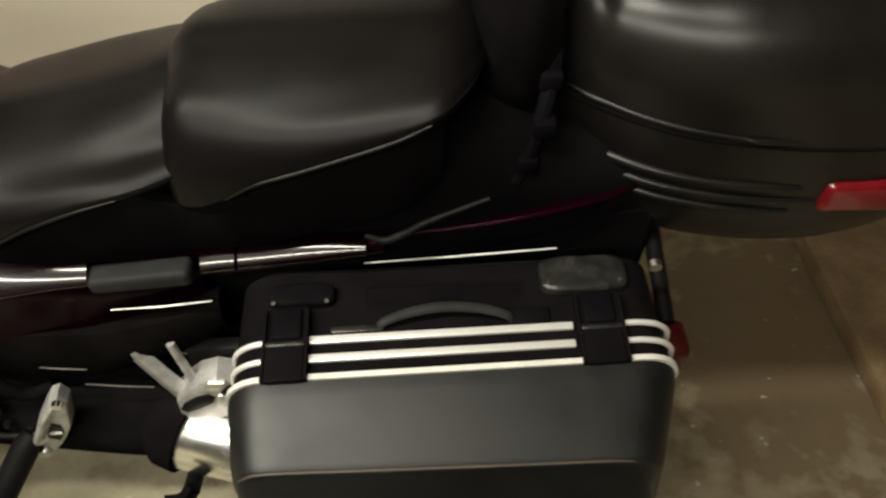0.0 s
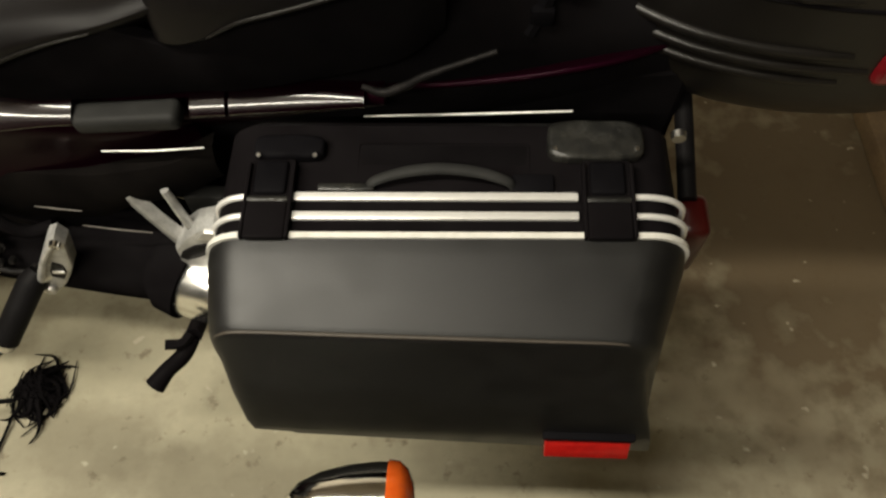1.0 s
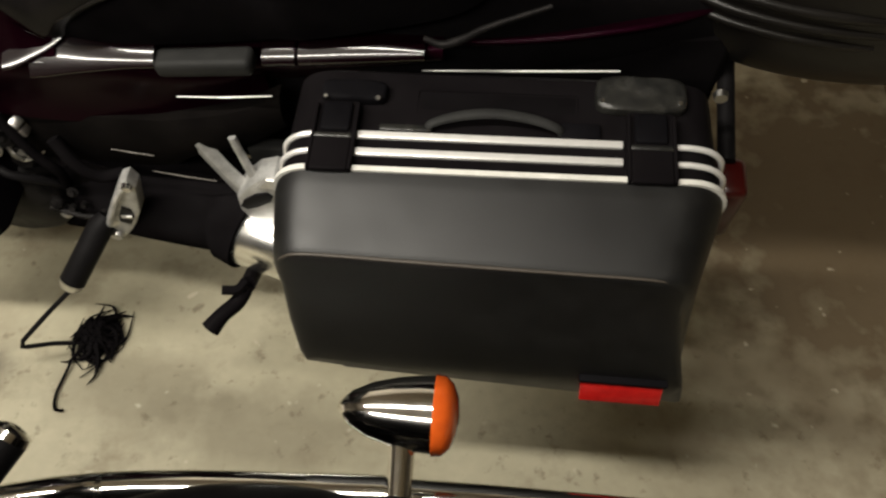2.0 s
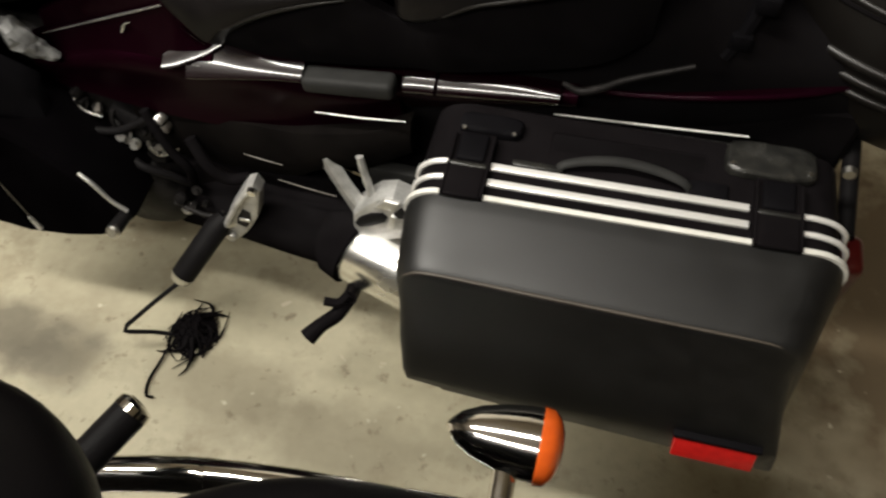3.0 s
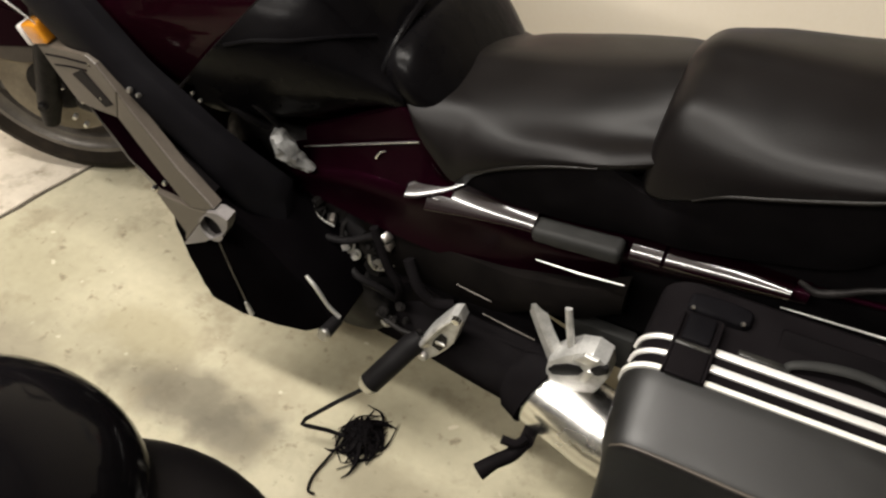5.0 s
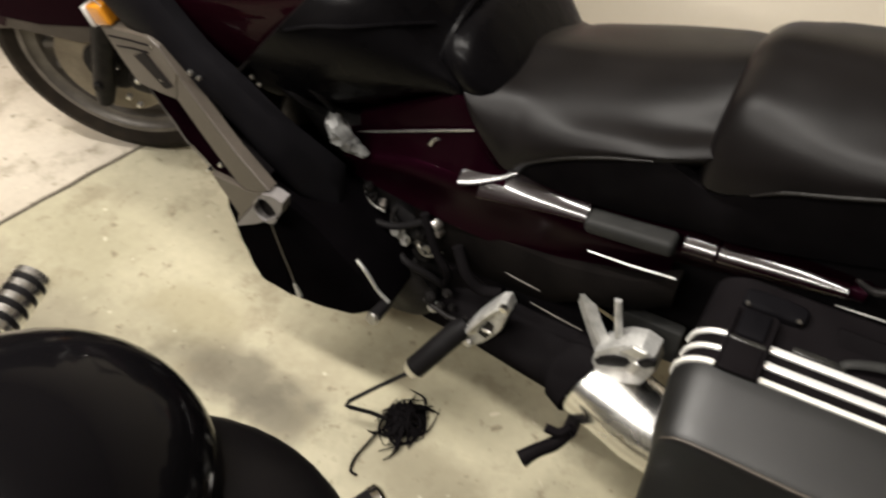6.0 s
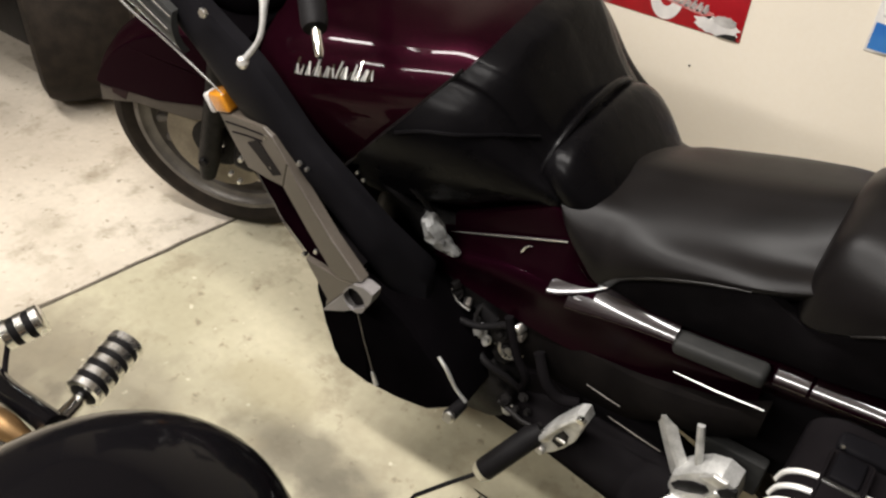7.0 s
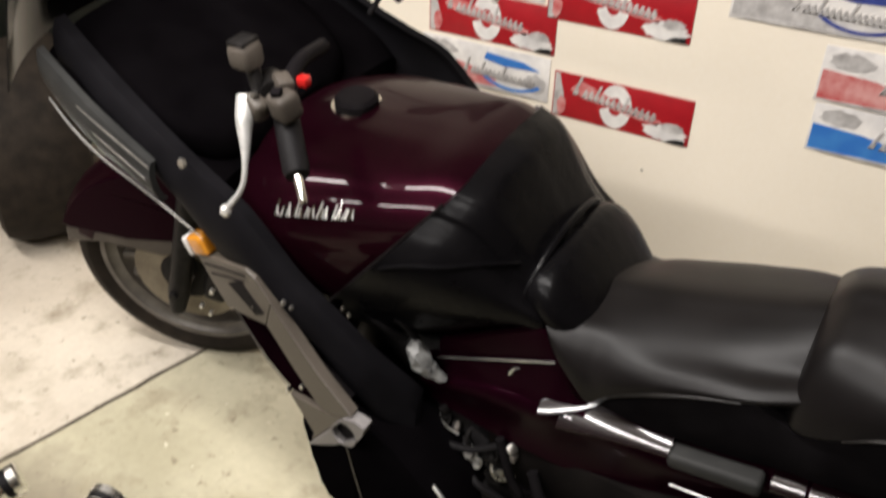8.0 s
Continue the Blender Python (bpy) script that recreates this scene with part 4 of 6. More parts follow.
def rounded_outline(x0, x1, z0, z1, r, lean=0.0, cut=0.0, n=6):
    """Outline of the case in x, z: round corners, its front foot and rear shoulder cut back."""
    pts = []
    corners = [(x0 + r, z1 - r, 180, 90, r), (x1 - cut - r, z1 - r, 90, 8, r), (x1 - 0.4 * r, z0 + 0.4 * r, 0, -90, 0.4 * r), (x0 + lean + 0.5 * r, z0 + 0.035 + 0.5 * r, -90, -170, 0.5 * r)]
    for cx, cz, a0, a1, rr in corners:
        for k in range(n + 1):
            a = radians(a0 + (a1 - a0) * k / n)
            pts.append((cx + rr * math.cos(a), cz + rr * math.sin(a)))
    out = []
    for i, (ax, az) in enumerate(pts):
        bx, bz = pts[(i + 1) % len(pts)]
        steps = 8 if i % (n + 1) == n else 1
        for k in range(steps):
            f = k / steps
            f = f * f * (3 - 2 * f)
            out.append((ax + (bx - ax) * f, az + (bz - az) * f))
    return out


def case_shell(sections, lean):
    rings = []
    for y, inset, z0, z1, r, cut in sections:
        rings.append([Vector((px_, y, pz_)) for px_, pz_ in rounded_outline(CX0 + inset, CX1, z0, z1, r, lean, cut)])
    return loft(rings)


case = new("side_case")
case.parent = bike
case["label"] = "black hard side case with bright stripes"
part("inner_shell", case_shell([(-0.255, 0.016, 0.45, 0.705, 0.035, 0.02), (-0.268, 0.006, 0.44, 0.718, 0.04, 0.012), (-0.405, 0.003, 0.43, 0.722, 0.045, 0.006)], 0.045), M["black"], case)
part("gasket", case_shell([(-0.4052, -0.003, 0.425, 0.728, 0.048, 0.0), (-0.4118, -0.003, 0.425, 0.728, 0.048, 0.0)], 0.045), M["gasket"], case, "pale seam between the shells")
part("outer_shell", case_shell([(-0.411, 0.0, 0.427, 0.725, 0.047, 0.004), (-0.425, 0.0, 0.427, 0.7235, 0.047, 0.006), (-0.432, 0.0007, 0.427, 0.7222, 0.047, 0.008), (-0.494, 0.0065, 0.428, 0.7097, 0.044, 0.029), (-0.5095, 0.0095, 0.429, 0.7058, 0.0425, 0.034), (-0.514, 0.011, 0.43, 0.7042, 0.042, 0.037), (-0.5175, 0.0125, 0.43, 0.7012, 0.0415, 0.039), (-0.5195, 0.0135, 0.43, 0.697, 0.041, 0.041), (-0.5208, 0.0142, 0.43, 0.691, 0.040, 0.042), (-0.5250, 0.016, 0.43, 0.668, 0.038, 0.043), (-0.542, 0.018, 0.43, 0.60, 0.03, 0.03), (-0.556, 0.022, 0.43, 0.525, 0.022, 0.012), (-0.561, 0.028, 0.435, 0.50, 0.015, 0.008)], 0.045), M["case"], case, "textured charcoal case lid", angle=70)

# thin grey bead paints the highlight on the lid's crease
part("lid_ridge", tube([(-0.158, -0.5170, 0.676), (-0.150, -0.5170, 0.6895), (-0.121, -0.5170, 0.7018), (0.0, -0.5170, 0.7020), (0.15, -0.5170, 0.7020), (0.250, -0.5170, 0.7018), (0.282, -0.5170, 0.690)], [0.0006, 0.0014, 0.0020, 0.0022, 0.0020, 0.0015, 0.0006], 8, 5), M["grey"], case, "lighter grey bead for the highlight along the lid's edge")


def stripe(y, x0, x1, z, name="stripe"):
    return part(name, box((x0, y - 0.0048, z - 0.002), (x1, y + 0.0048, z + 0.0036), 0.0015), M["stripe"], case, "bright metal stripe")


def corner_stripe(y, x_edge, s):
    pts = [(x_edge + s * 0.062, y, 0.7245), (x_edge + s * 0.045, y, 0.7245), (x_edge + s * 0.022, y, 0.718), (x_edge + s * 0.006, y, 0.702), (x_edge + s * 0.001, y, 0.68)]
    part("corner_stripe", tube(pts, 0.0036, 8, 4), M["stripe"], case, "bright metal stripe")


for y in (-0.362, -0.385):
    stripe(y, -0.085, 0.215, 0.7235)
    corner_stripe(y, CX0 + 0.002, 1)
    corner_stripe(y, CX1 - 0.002, -1)
for cx, w in ((-0.109, 0.024), (0.246, 0.026)):
    latch = part("latch", box((cx - w, -0.412, 0.719), (cx + w, -0.318, 0.729), 0.003), M["black"], case, "black latch across the seam")
    part("latch_tongue", box((cx - w * 0.9, -0.415, 0.727), (cx + w * 0.9, -0.372, 0.734), 0.003, 3), M["black"], latch)
    part("latch_lip", box((cx - w * 0.92, -0.373, 0.7275), (cx + w * 0.92, -0.366, 0.7345), 0.0025, 3), M["clear"], latch, "worn grey lip of the latch")
    part("latch_lever", box((cx - w * 0.72, -0.362, 0.727), (cx + w * 0.72, -0.322, 0.7335), 0.004, 3), M["matte"], latch)
    for sx in (-1, 1):
        part("latch_rib", box((cx + sx * w * 0.97 - 0.002, -0.414, 0.725), (cx + sx * w * 0.97 + 0.002, -0.325, 0.7345), 0.0015), M["black"], latch)
handle = part("case_handle", tube([(-0.008, -0.350, 0.720), (0.000, -0.346, 0.730), (0.030, -0.338, 0.7345), (0.069, -0.334, 0.736), (0.110, -0.338, 0.7345), (0.140, -0.346, 0.730), (0.148, -0.350, 0.720)], [0.005, 0.0055, 0.0062, 0.0065, 0.0062, 0.0055, 0.005], 12, 5, 0.55), M["darkgrey"], case, "worn dark curved carrying handle")
part("handle_strip", box((-0.060, -0.355, 0.721), (0.0, -0.346, 0.7265), 0.002), M["clear"], handle)
part("handle_strip", box((0.146, -0.355, 0.721), (0.19, -0.334, 0.7255), 0.002), M["matte"], handle)
part("handle_well", box((-0.02, -0.342, 0.716), (0.165, -0.292, 0.7195), 0.004), M["inner"], handle)
for x0, x1, y0, y1, key in ((0.184, 0.288, -0.318, -0.268, "clear"), (-0.132, -0.056, -0.317, -0.288, "matte")):
    cover_ = part("mount_cover", plate(oval((x0 + x1) / 2, 0, (x1 - x0) / 2, (y1 - y0) / 2, 32), 0.0, -0.013, 0.005, 3), M[key], case, "scuffed clear plastic mount cover" if key == "clear" else "dark mount cover", angle=30)
    for v in cover_.data.vertices:
        x, y, z = v.co
        u = (x - (x0 + x1) / 2) / ((x1 - x0) / 2)
        w = z / ((y1 - y0) / 2)
        k = min(1.25, 1 / max(0.02, (abs(u) ** 5 + abs(w) ** 5) ** 0.2)) * max(0.02, (u * u + w * w) ** 0.5)
        v.co = ((x0 + x1) / 2 + u * k * (x1 - x0) / 2, (y0 + y1) / 2 + w * k * (y1 - y0) / 2, 0.720 - y + 0.0015 * noise.noise((x * 60, z * 60, 3)))
    for bx in (x0 + 0.006, x1 - 0.010):
        bm = bmesh.new()
        bolt(bm, (bx, (y0 + y1) / 2 - 0.012, 0.731), (0.3, -0.6, 1), 0.003, 0.005)
        part("cover_screw", bm, M["alu"], cover_)
# the shells meet a little further out towards the front
for ob in case.children_recursive:
    if ob.type == "MESH" and not ob.name.startswith(("case_side", "reflector", "lid_ridge")):
        for v in ob.data.vertices:
            f = max(0.0, min(1.0, (v.co.y + 0.50) / 0.085))
            v.co.y -= 0.032 * (0.26 - v.co.x) * f
part("case_side_reflector", box((0.202, -0.574, 0.468), (0.304, -0.562, 0.500), 0.002, 2, pose(0, 0, 0, -28)), M["red"], case, "red reflector strip")
part("reflector_rim", box((0.198, -0.568, 0.500), (0.308, -0.550, 0.510), 0.003), M["matte"], case)

# rear signal behind the case
sig = part("rear_signal", box((0.360, -0.335, 0.48), (0.400, -0.275, 0.595), 0.012, 3), M["darkred"], bike, "dark red rear signal lens")
part("signal_stem", tube([(0.37, -0.29, 0.60), (0.37, -0.10, 0.64)], 0.012, 10), M["rubber"], sig)
part("bolt_head", lathe([(0.0, 0.008), (0.008, 0.008), (0.009, 0.0)], pose(0.336, -0.262, 0.70, 90), 12), M["alu"], bike)

# lower side: engine, peg, lever, exhaust
part("engine_block", body([(-1.0, 0.16, 0.22, 0.62, 4), (-0.92, 0.245, 0.20, 0.66, 4), (-0.78, 0.26, 0.20, 0.66, 4), (-0.62, 0.24, 0.20, 0.56, 4), (-0.45, 0.20, 0.22, 0.54, 4), (-0.38, 0.15, 0.25, 0.52, 4)], 4, 40), M["iron"], bike, "grimy black engine block")
part("clutch_cover", lathe([(0.0, 0.06), (0.06, 0.06), (0.085, 0.045), (0.092, 0.02), (0.095, 0.0)], pose(-0.70, -0.235, 0.33, 90), 36), M["iron"], bike)
part("drive_cover", lathe([(0.0, 0.035), (0.05, 0.035), (0.065, 0.02), (0.07, 0.0)], pose(-0.56, -0.215, 0.37, 90), 32), M["black"], bike)
rnd = random.Random(11)


def clamp_ring(at, axis, r, w, material, name="hose_band"):
    m = Matrix.Translation(at) @ Vector(axis).to_track_quat("Z", "Y").to_matrix().to_4x4()
    part(name, lathe([(r, -w), (r + 0.003, -w), (r + 0.003, w), (r, w), (r, -w)], m, 20), material, bike)


def stub(at, axis, profile, material, name, sides=16):
    m = Matrix.Translation(at) @ Vector(axis).to_track_quat("Z", "Y").to_matrix().to_4x4()
    part(name, lathe(profile, m, sides), material, bike)


# carburettor bank: bodies, bell covers, float bowls, banded rubber stubs
for cx, cz in ((-0.704, 0.470), (-0.648, 0.478)):
    stub((cx, -0.235, cz), (0.15, -1, 0.35), [(0.026, 0.0), (0.028, 0.012), (0.024, 0.022), (0.016, 0.026), (0.008, 0.034), (0.0, 0.034)], M["iron"], "carburettor_bell", 20)
    stub((cx, -0.240, cz - 0.052), (0.1, -1, 0.1), [(0.020, 0.0), (0.021, 0.016), (0.015, 0.022), (0.0, 0.023)], M["iron"], "float_bowl", 6)
    clamp_ring((cx - 0.035, -0.248, cz + 0.03), (1, -0.3, 0.3), 0.021, 0.004, M["iron"])
    clamp_ring((cx + 0.024, -0.250, cz - 0.022), (0.4, -1, 0.4), 0.016, 0.003, M["alu"])
    part("intake_stub", tube([(cx - 0.05, -0.238, cz + 0.045), (cx - 0.02, -0.244, cz + 0.02)], 0.020, 16), M["rubber"], bike)
for at, axis, r, h, key in (((-0.690, -0.262, 0.474), (0.3, -1, 0.8), 0.010, 0.016, "alu"), ((-0.676, -0.264, 0.458), (0.6, -1, 0.5), 0.007, 0.014, "cast"), ((-0.741, -0.262, 0.380), (0.2, -1, 0.9), 0.009, 0.014, "cast"), ((-0.722, -0.264, 0.378), (0.2, -1, 0.7), 0.006, 0.010, "cast"),
                            ((-0.632, -0.260, 0.462), (0.5, -1, 0.6), 0.007, 0.012, "alu"), ((-0.661, -0.262, 0.362), (0.1, -1, 0.8), 0.008, 0.012, "alu"), ((-0.718, -0.262, 0.322), (0.2, -1, 0.7), 0.007, 0.010, "alu"), ((-0.640, -0.262, 0.498), (-0.3, -1, 0.6), 0.006, 0.010, "iron"),
                            ((-0.735, -0.258, 0.535), (-0.3, -1, 0.8), 0.007, 0.010, "iron"), ((-0.757, -0.262, 0.430), (-0.2, -1, 0.6), 0.008, 0.012, "iron"), ((-0.614, -0.284, 0.322), (0.2, -1, 0.9), 0.008, 0.012, "alu"), ((-0.588, -0.276, 0.372), (0.2, -1, 0.6), 0.006, 0.010, "iron")):
    bm = bmesh.new()
    bolt(bm, at, axis, r, h)
    add_lathe(bm, [(r * 1.5, 0), (r * 1.5, h * 0.25), (r, h * 0.3)], Matrix.Translation(at) @ Vector(axis).to_track_quat("Z", "Y").to_matrix().to_4x4(), 14)
    part("engine_bolt", bm, M[key], bike)
for pts, r, key in (([(-0.745, -0.262, 0.548), (-0.730, -0.270, 0.532), (-0.706, -0.268, 0.520)], 0.0022, "alu"), ([(-0.806, -0.262, 0.455), (-0.795, -0.268, 0.444), (-0.780, -0.266, 0.432)], 0.0020, "alu"), ([(-0.646, -0.262, 0.485), (-0.642, -0.272, 0.466), (-0.630, -0.272, 0.452), (-0.615, -0.262, 0.448)], 0.0030, "alu"),
                    ([(-0.690, -0.266, 0.400), (-0.665, -0.272, 0.405), (-0.640, -0.268, 0.400)], 0.0024, "alu"), ([(-0.672, -0.266, 0.418), (-0.655, -0.272, 0.402), (-0.650, -0.268, 0.380)], 0.0024, "iron"), ([(-0.770, -0.262, 0.50), (-0.735, -0.284, 0.455), (-0.720, -0.276, 0.400), (-0.735, -0.262, 0.350)], 0.0075, "rubber"),
                    ([(-0.79, -0.25, 0.56), (-0.745, -0.278, 0.51), (-0.690, -0.276, 0.50), (-0.630, -0.262, 0.53)], 0.0065, "rubber"), ([(-0.70, -0.262, 0.44), (-0.665, -0.285, 0.43), (-0.625, -0.275, 0.40), (-0.60, -0.26, 0.36)], 0.007, "rubber"), ([(-0.63, -0.262, 0.55), (-0.605, -0.275, 0.48), (-0.585, -0.275, 0.43), (-0.60, -0.262, 0.37)], 0.008, "inner"),
                    ([(-0.79, -0.26, 0.40), (-0.755, -0.28, 0.41), (-0.70, -0.282, 0.345), (-0.66, -0.262, 0.31)], 0.006, "gloss"), ([(-0.57, -0.262, 0.50), (-0.545, -0.278, 0.455), (-0.52, -0.275, 0.425), (-0.49, -0.262, 0.42)], 0.010, "inner")):
    part("hose", tube(pts, r, 10, 5), M[key], bike)
for k in range(30):
    bx, bz = rnd.uniform(-0.79, -0.60), rnd.uniform(0.33, 0.56)
    part("carburettor_fitting", box((bx - 0.008, -0.268, bz - 0.005), (bx + 0.008, -0.250, bz + 0.005), 0.003, 2, pose(0, 0, 0, rnd.uniform(-30, 30), rnd.uniform(0, 90), rnd.uniform(-25, 25))), M[("iron", "rim", "iron", "alu", "rim")[k % 5]], bike)
bm = bmesh.new()
add_tube(bm, [(-0.782, -0.262, 0.706), (-0.777, -0.268, 0.696), (-0.766, -0.272, 0.676), (-0.752, -0.268, 0.658), (-0.738, -0.262, 0.642), (-0.736, -0.258, 0.634)], [0.004, 0.015, 0.018, 0.013, 0.010, 0.003], 12, 4)
for v in bm.verts:
    v.co += Vector((noise.noise(v.co * 90), noise.noise(v.co * 90 + Vector((5, 0, 0))), noise.noise(v.co * 90 + Vector((0, 7, 0))))) * 0.006
part("hose_clamp", bm, M["foil"], bike, "pale crumpled hose fitting", angle=25)
for at in ((-0.852, -0.335, 0.807), (-0.842, -0.335, 0.797)):
    bm = bmesh.new()
    bolt(bm, at, (0.1, -1, 0.5), 0.0030, 0.004)
    part("fairing_clip", bm, M["alu"], bike)
for pts in ([(-0.90, -0.27, 0.78), (-0.86, -0.285, 0.76), (-0.82, -0.28, 0.73), (-0.80, -0.26, 0.70)], [(-0.86, -0.26, 0.80), (-0.83, -0.28, 0.79), (-0.79, -0.275, 0.75), (-0.78, -0.25, 0.69)]):
    part("cable", tube(pts, 0.006, 8, 5), M["rubber"], bike)
part("shift_lever", tube([(-0.682, -0.385, 0.539), (-0.662, -0.390, 0.522), (-0.646, -0.392, 0.490), (-0.627, -0.392, 0.468)], [0.003, 0.0034, 0.003, 0.0036], 10, 4), M["cast"], bike, "bright gear lever")
part("shift_rubber", tube([(-0.633, -0.392, 0.457), (-0.633, -0.430, 0.468)], [0.010, 0.0115], 12), M["rubber"], bike)
part("lever_tip", tube([(-0.633, -0.430, 0.468), (-0.633, -0.435, 0.471)], [0.0118, 0.008], 12), M["alu"], bike)
for at, ax_, r in (((-0.618, -0.285, 0.350), (0.2, -1, 0.8), 0.011), ((-0.598, -0.285, 0.338), (0.3, -1, 0.8), 0.007), ((-0.572, -0.285, 0.352), (0, -1, 0.6), 0.006), ((-0.545, -0.287, 0.335), (0.1, -1, 0.6), 0.007)):
    stub(at, ax_, [(r, 0), (r, 0.006), (r * 0.7, 0.010), (0.0, 0.010)], M["iron"], "linkage_bolt", 12)
part("linkage_rod", tube([(-0.63, -0.292, 0.345), (-0.58, -0.296, 0.330), (-0.53, -0.296, 0.335)], 0.005, 8), M["iron"], bike)
bracket = part("peg_bracket", plate([(-0.553, 0.285), (-0.52, 0.292), (-0.502, 0.315), (-0.484, 0.345), (-0.466, 0.382), (-0.449, 0.455), (-0.456, 0.476), (-0.470, 0.467), (-0.484, 0.443), (-0.514, 0.387), (-0.544, 0.318)], -0.285, -0.310, 0.006), M["pale"], bike, "bright cast footpeg bracket", angle=20)
part("bracket_hole", plate([(-0.508, 0.352), (-0.503, 0.372), (-0.489, 0.400), (-0.478, 0.392), (-0.480, 0.368), (-0.493, 0.344)], -0.3095, -0.312), M["iron"], bracket)
part("bracket_web", box((-0.500, -0.3145, 0.366), (-0.481, -0.309, 0.374), 0.002), M["cast"], bracket)
peg = part("footpeg", tube([(-0.535, -0.300, 0.345), (-0.545, -0.315, 0.336), (-0.598, -0.385, 0.268)], [0.014, 0.021, 0.021], 14), M["rubber"], bike, "black rubber footpeg with metal end")
part("peg_end", tube([(-0.598, -0.385, 0.268), (-0.604, -0.393, 0.26)], [0.021, 0.016], 14), M["alu"], peg)
part("peg_spring", tube([(-0.515, -0.30, 0.345), (-0.54, -0.312, 0.338)], 0.011, 10), M["alu"], bike)
part("bracket_rib", tube([(-0.545, -0.313, 0.305), (-0.512, -0.314, 0.378), (-0.484, -0.314, 0.432), (-0.462, -0.313, 0.464)], [0.006, 0.0055, 0.005, 0.004], 8, 3), M["pale"], bracket)
part("bracket_pivot", lathe([(0.0, 0.010), (0.009, 0.010), (0.011, 0.004), (0.011, 0.0)], pose(-0.528, -0.309, 0.308, 90), 16), M["cast"], bracket)
part("bracket_boss", lathe([(0.0, 0.008), (0.007, 0.008), (0.008, 0.0)], pose(-0.459, -0.309, 0.462, 90), 12), M["chrome"], bracket)

part("header_pipe", tube([(-0.66, -0.20, 0.235), (-0.54, -0.215, 0.300), (-0.42, -0.228, 0.305), (-0.30, -0.25, 0.305)], [0.06, 0.082, 0.086, 0.078], 24, 4), M["inner"], bike, "thick black exhaust body")
muffler = part("muffler", tube([(-0.328, -0.275, 0.318), (-0.318, -0.28, 0.317), (-0.20, -0.305, 0.295), (0.10, -0.33, 0.25), (0.35, -0.33, 0.24), (0.36, -0.33, 0.24)], [0.055, 0.068, 0.070, 0.070, 0.060, 0.03], 32), M["polish"], bike, "chrome muffler below the case")
part("stand_lever", tube([(-0.30, -0.38, 0.30), (-0.315, -0.405, 0.285), (-0.335, -0.43, 0.285), (-0.352, -0.452, 0.276)], [0.012, 0.013, 0.013, 0.016], 10, 4), M["black"], bike, "black stand lever")
part("stand_tang", tube([(-0.30, -0.38, 0.315), (-0.312, -0.395, 0.31), (-0.335, -0.40, 0.315)], 0.008, 8, 3), M["black"], bike)
part("stand_leg", tube([(-0.30, -0.20, 0.30), (-0.31, -0.30, 0.24), (-0.30, -0.38, 0.30)], 0.013, 10, 3), M["black"], bike)
bm = bmesh.new()
add_loft(bm, [[Vector((x0 + w * u, y0 + 0.008 * v, z0 + 0.85 * w * u)) for u, v in ((-1, 0.2), (0.15, -1), (0.45, -0.8), (1, 0.4), (0.6, 1), (-0.6, 1))] for x0, y0, z0, w in ((-0.350, -0.262, 0.520, 0.0125), (-0.325, -0.270, 0.464, 0.0130), (-0.296, -0.280, 0.412, 0.0150))])
stay = part("pillion_bracket", bm, M["pale"], bike, "pale cast pillion peg bracket", angle=25)
part("bracket_rod", tube([(-0.292, -0.268, 0.545), (-0.283, -0.275, 0.500), (-0.272, -0.282, 0.450)], [0.0060, 0.0065, 0.0070], 8), M["pale"], stay)
FOOT = [(-0.308, 0.395), (-0.306, 0.428), (-0.285, 0.460), (-0.262, 0.486), (-0.237, 0.496), (-0.214, 0.486), (-0.207, 0.446), (-0.222, 0.390), (-0.282, 0.349), (-0.300, 0.364)]
part("bracket_foot", plate(FOOT, -0.262, -0.300, 0.008, 2), M["pale"], stay, angle=25)
# dark plates stand in for the shade inside the foot's slot
part("pillion_peg", plate([(-0.302, 0.412), (-0.294, 0.430), (-0.272, 0.450), (-0.254, 0.456), (-0.246, 0.446), (-0.252, 0.431), (-0.275, 0.413), (-0.294, 0.403)], -0.296, -0.303, 0.002), M["rubber"], stay, "dark inlay for the shaded slot in the bracket", angle=25)
part("pillion_peg", plate([(-0.236, 0.462), (-0.224, 0.480), (-0.211, 0.484), (-0.209, 0.468), (-0.222, 0.452), (-0.234, 0.448)], -0.296, -0.303, 0.002), M["rubber"], stay, "dark inlay for the shaded slot in the bracket", angle=25)
part("bracket_bolt", box((-0.245, -0.306, 0.420), (-0.234, -0.290, 0.458), 0.003, 2, pose(0, 0, 0, 0, 15, 0)), M["cast"], stay)
part("bracket_pad", plate([(-0.266, 0.470), (-0.248, 0.494), (-0.226, 0.492), (-0.236, 0.470)], -0.296, -0.304, 0.003), M["cast"], stay, angle=25)
part("muffler_collar", tube([(-0.352, -0.262, 0.318), (-0.335, -0.268, 0.318), (-0.302, -0.283, 0.314)], [0.066, 0.077, 0.077], 28), M["inner"], bike, "black collar before the muffler")
for pts in ([(-0.473, -0.280, 0.512), (-0.443, -0.281, 0.508), (-0.413, -0.280, 0.502)], [(-0.428, -0.280, 0.460), (-0.38, -0.281, 0.452), (-0.336, -0.280, 0.444)]):
    part("foot_rail", tube(pts, [0.0007, 0.0013, 0.0010], 8), M["rim"], bike)
part("rear_caliper_plate", box((-0.29, -0.245, 0.40), (-0.19, -0.222, 0.485), 0.006), M["darkgrey"], bike)

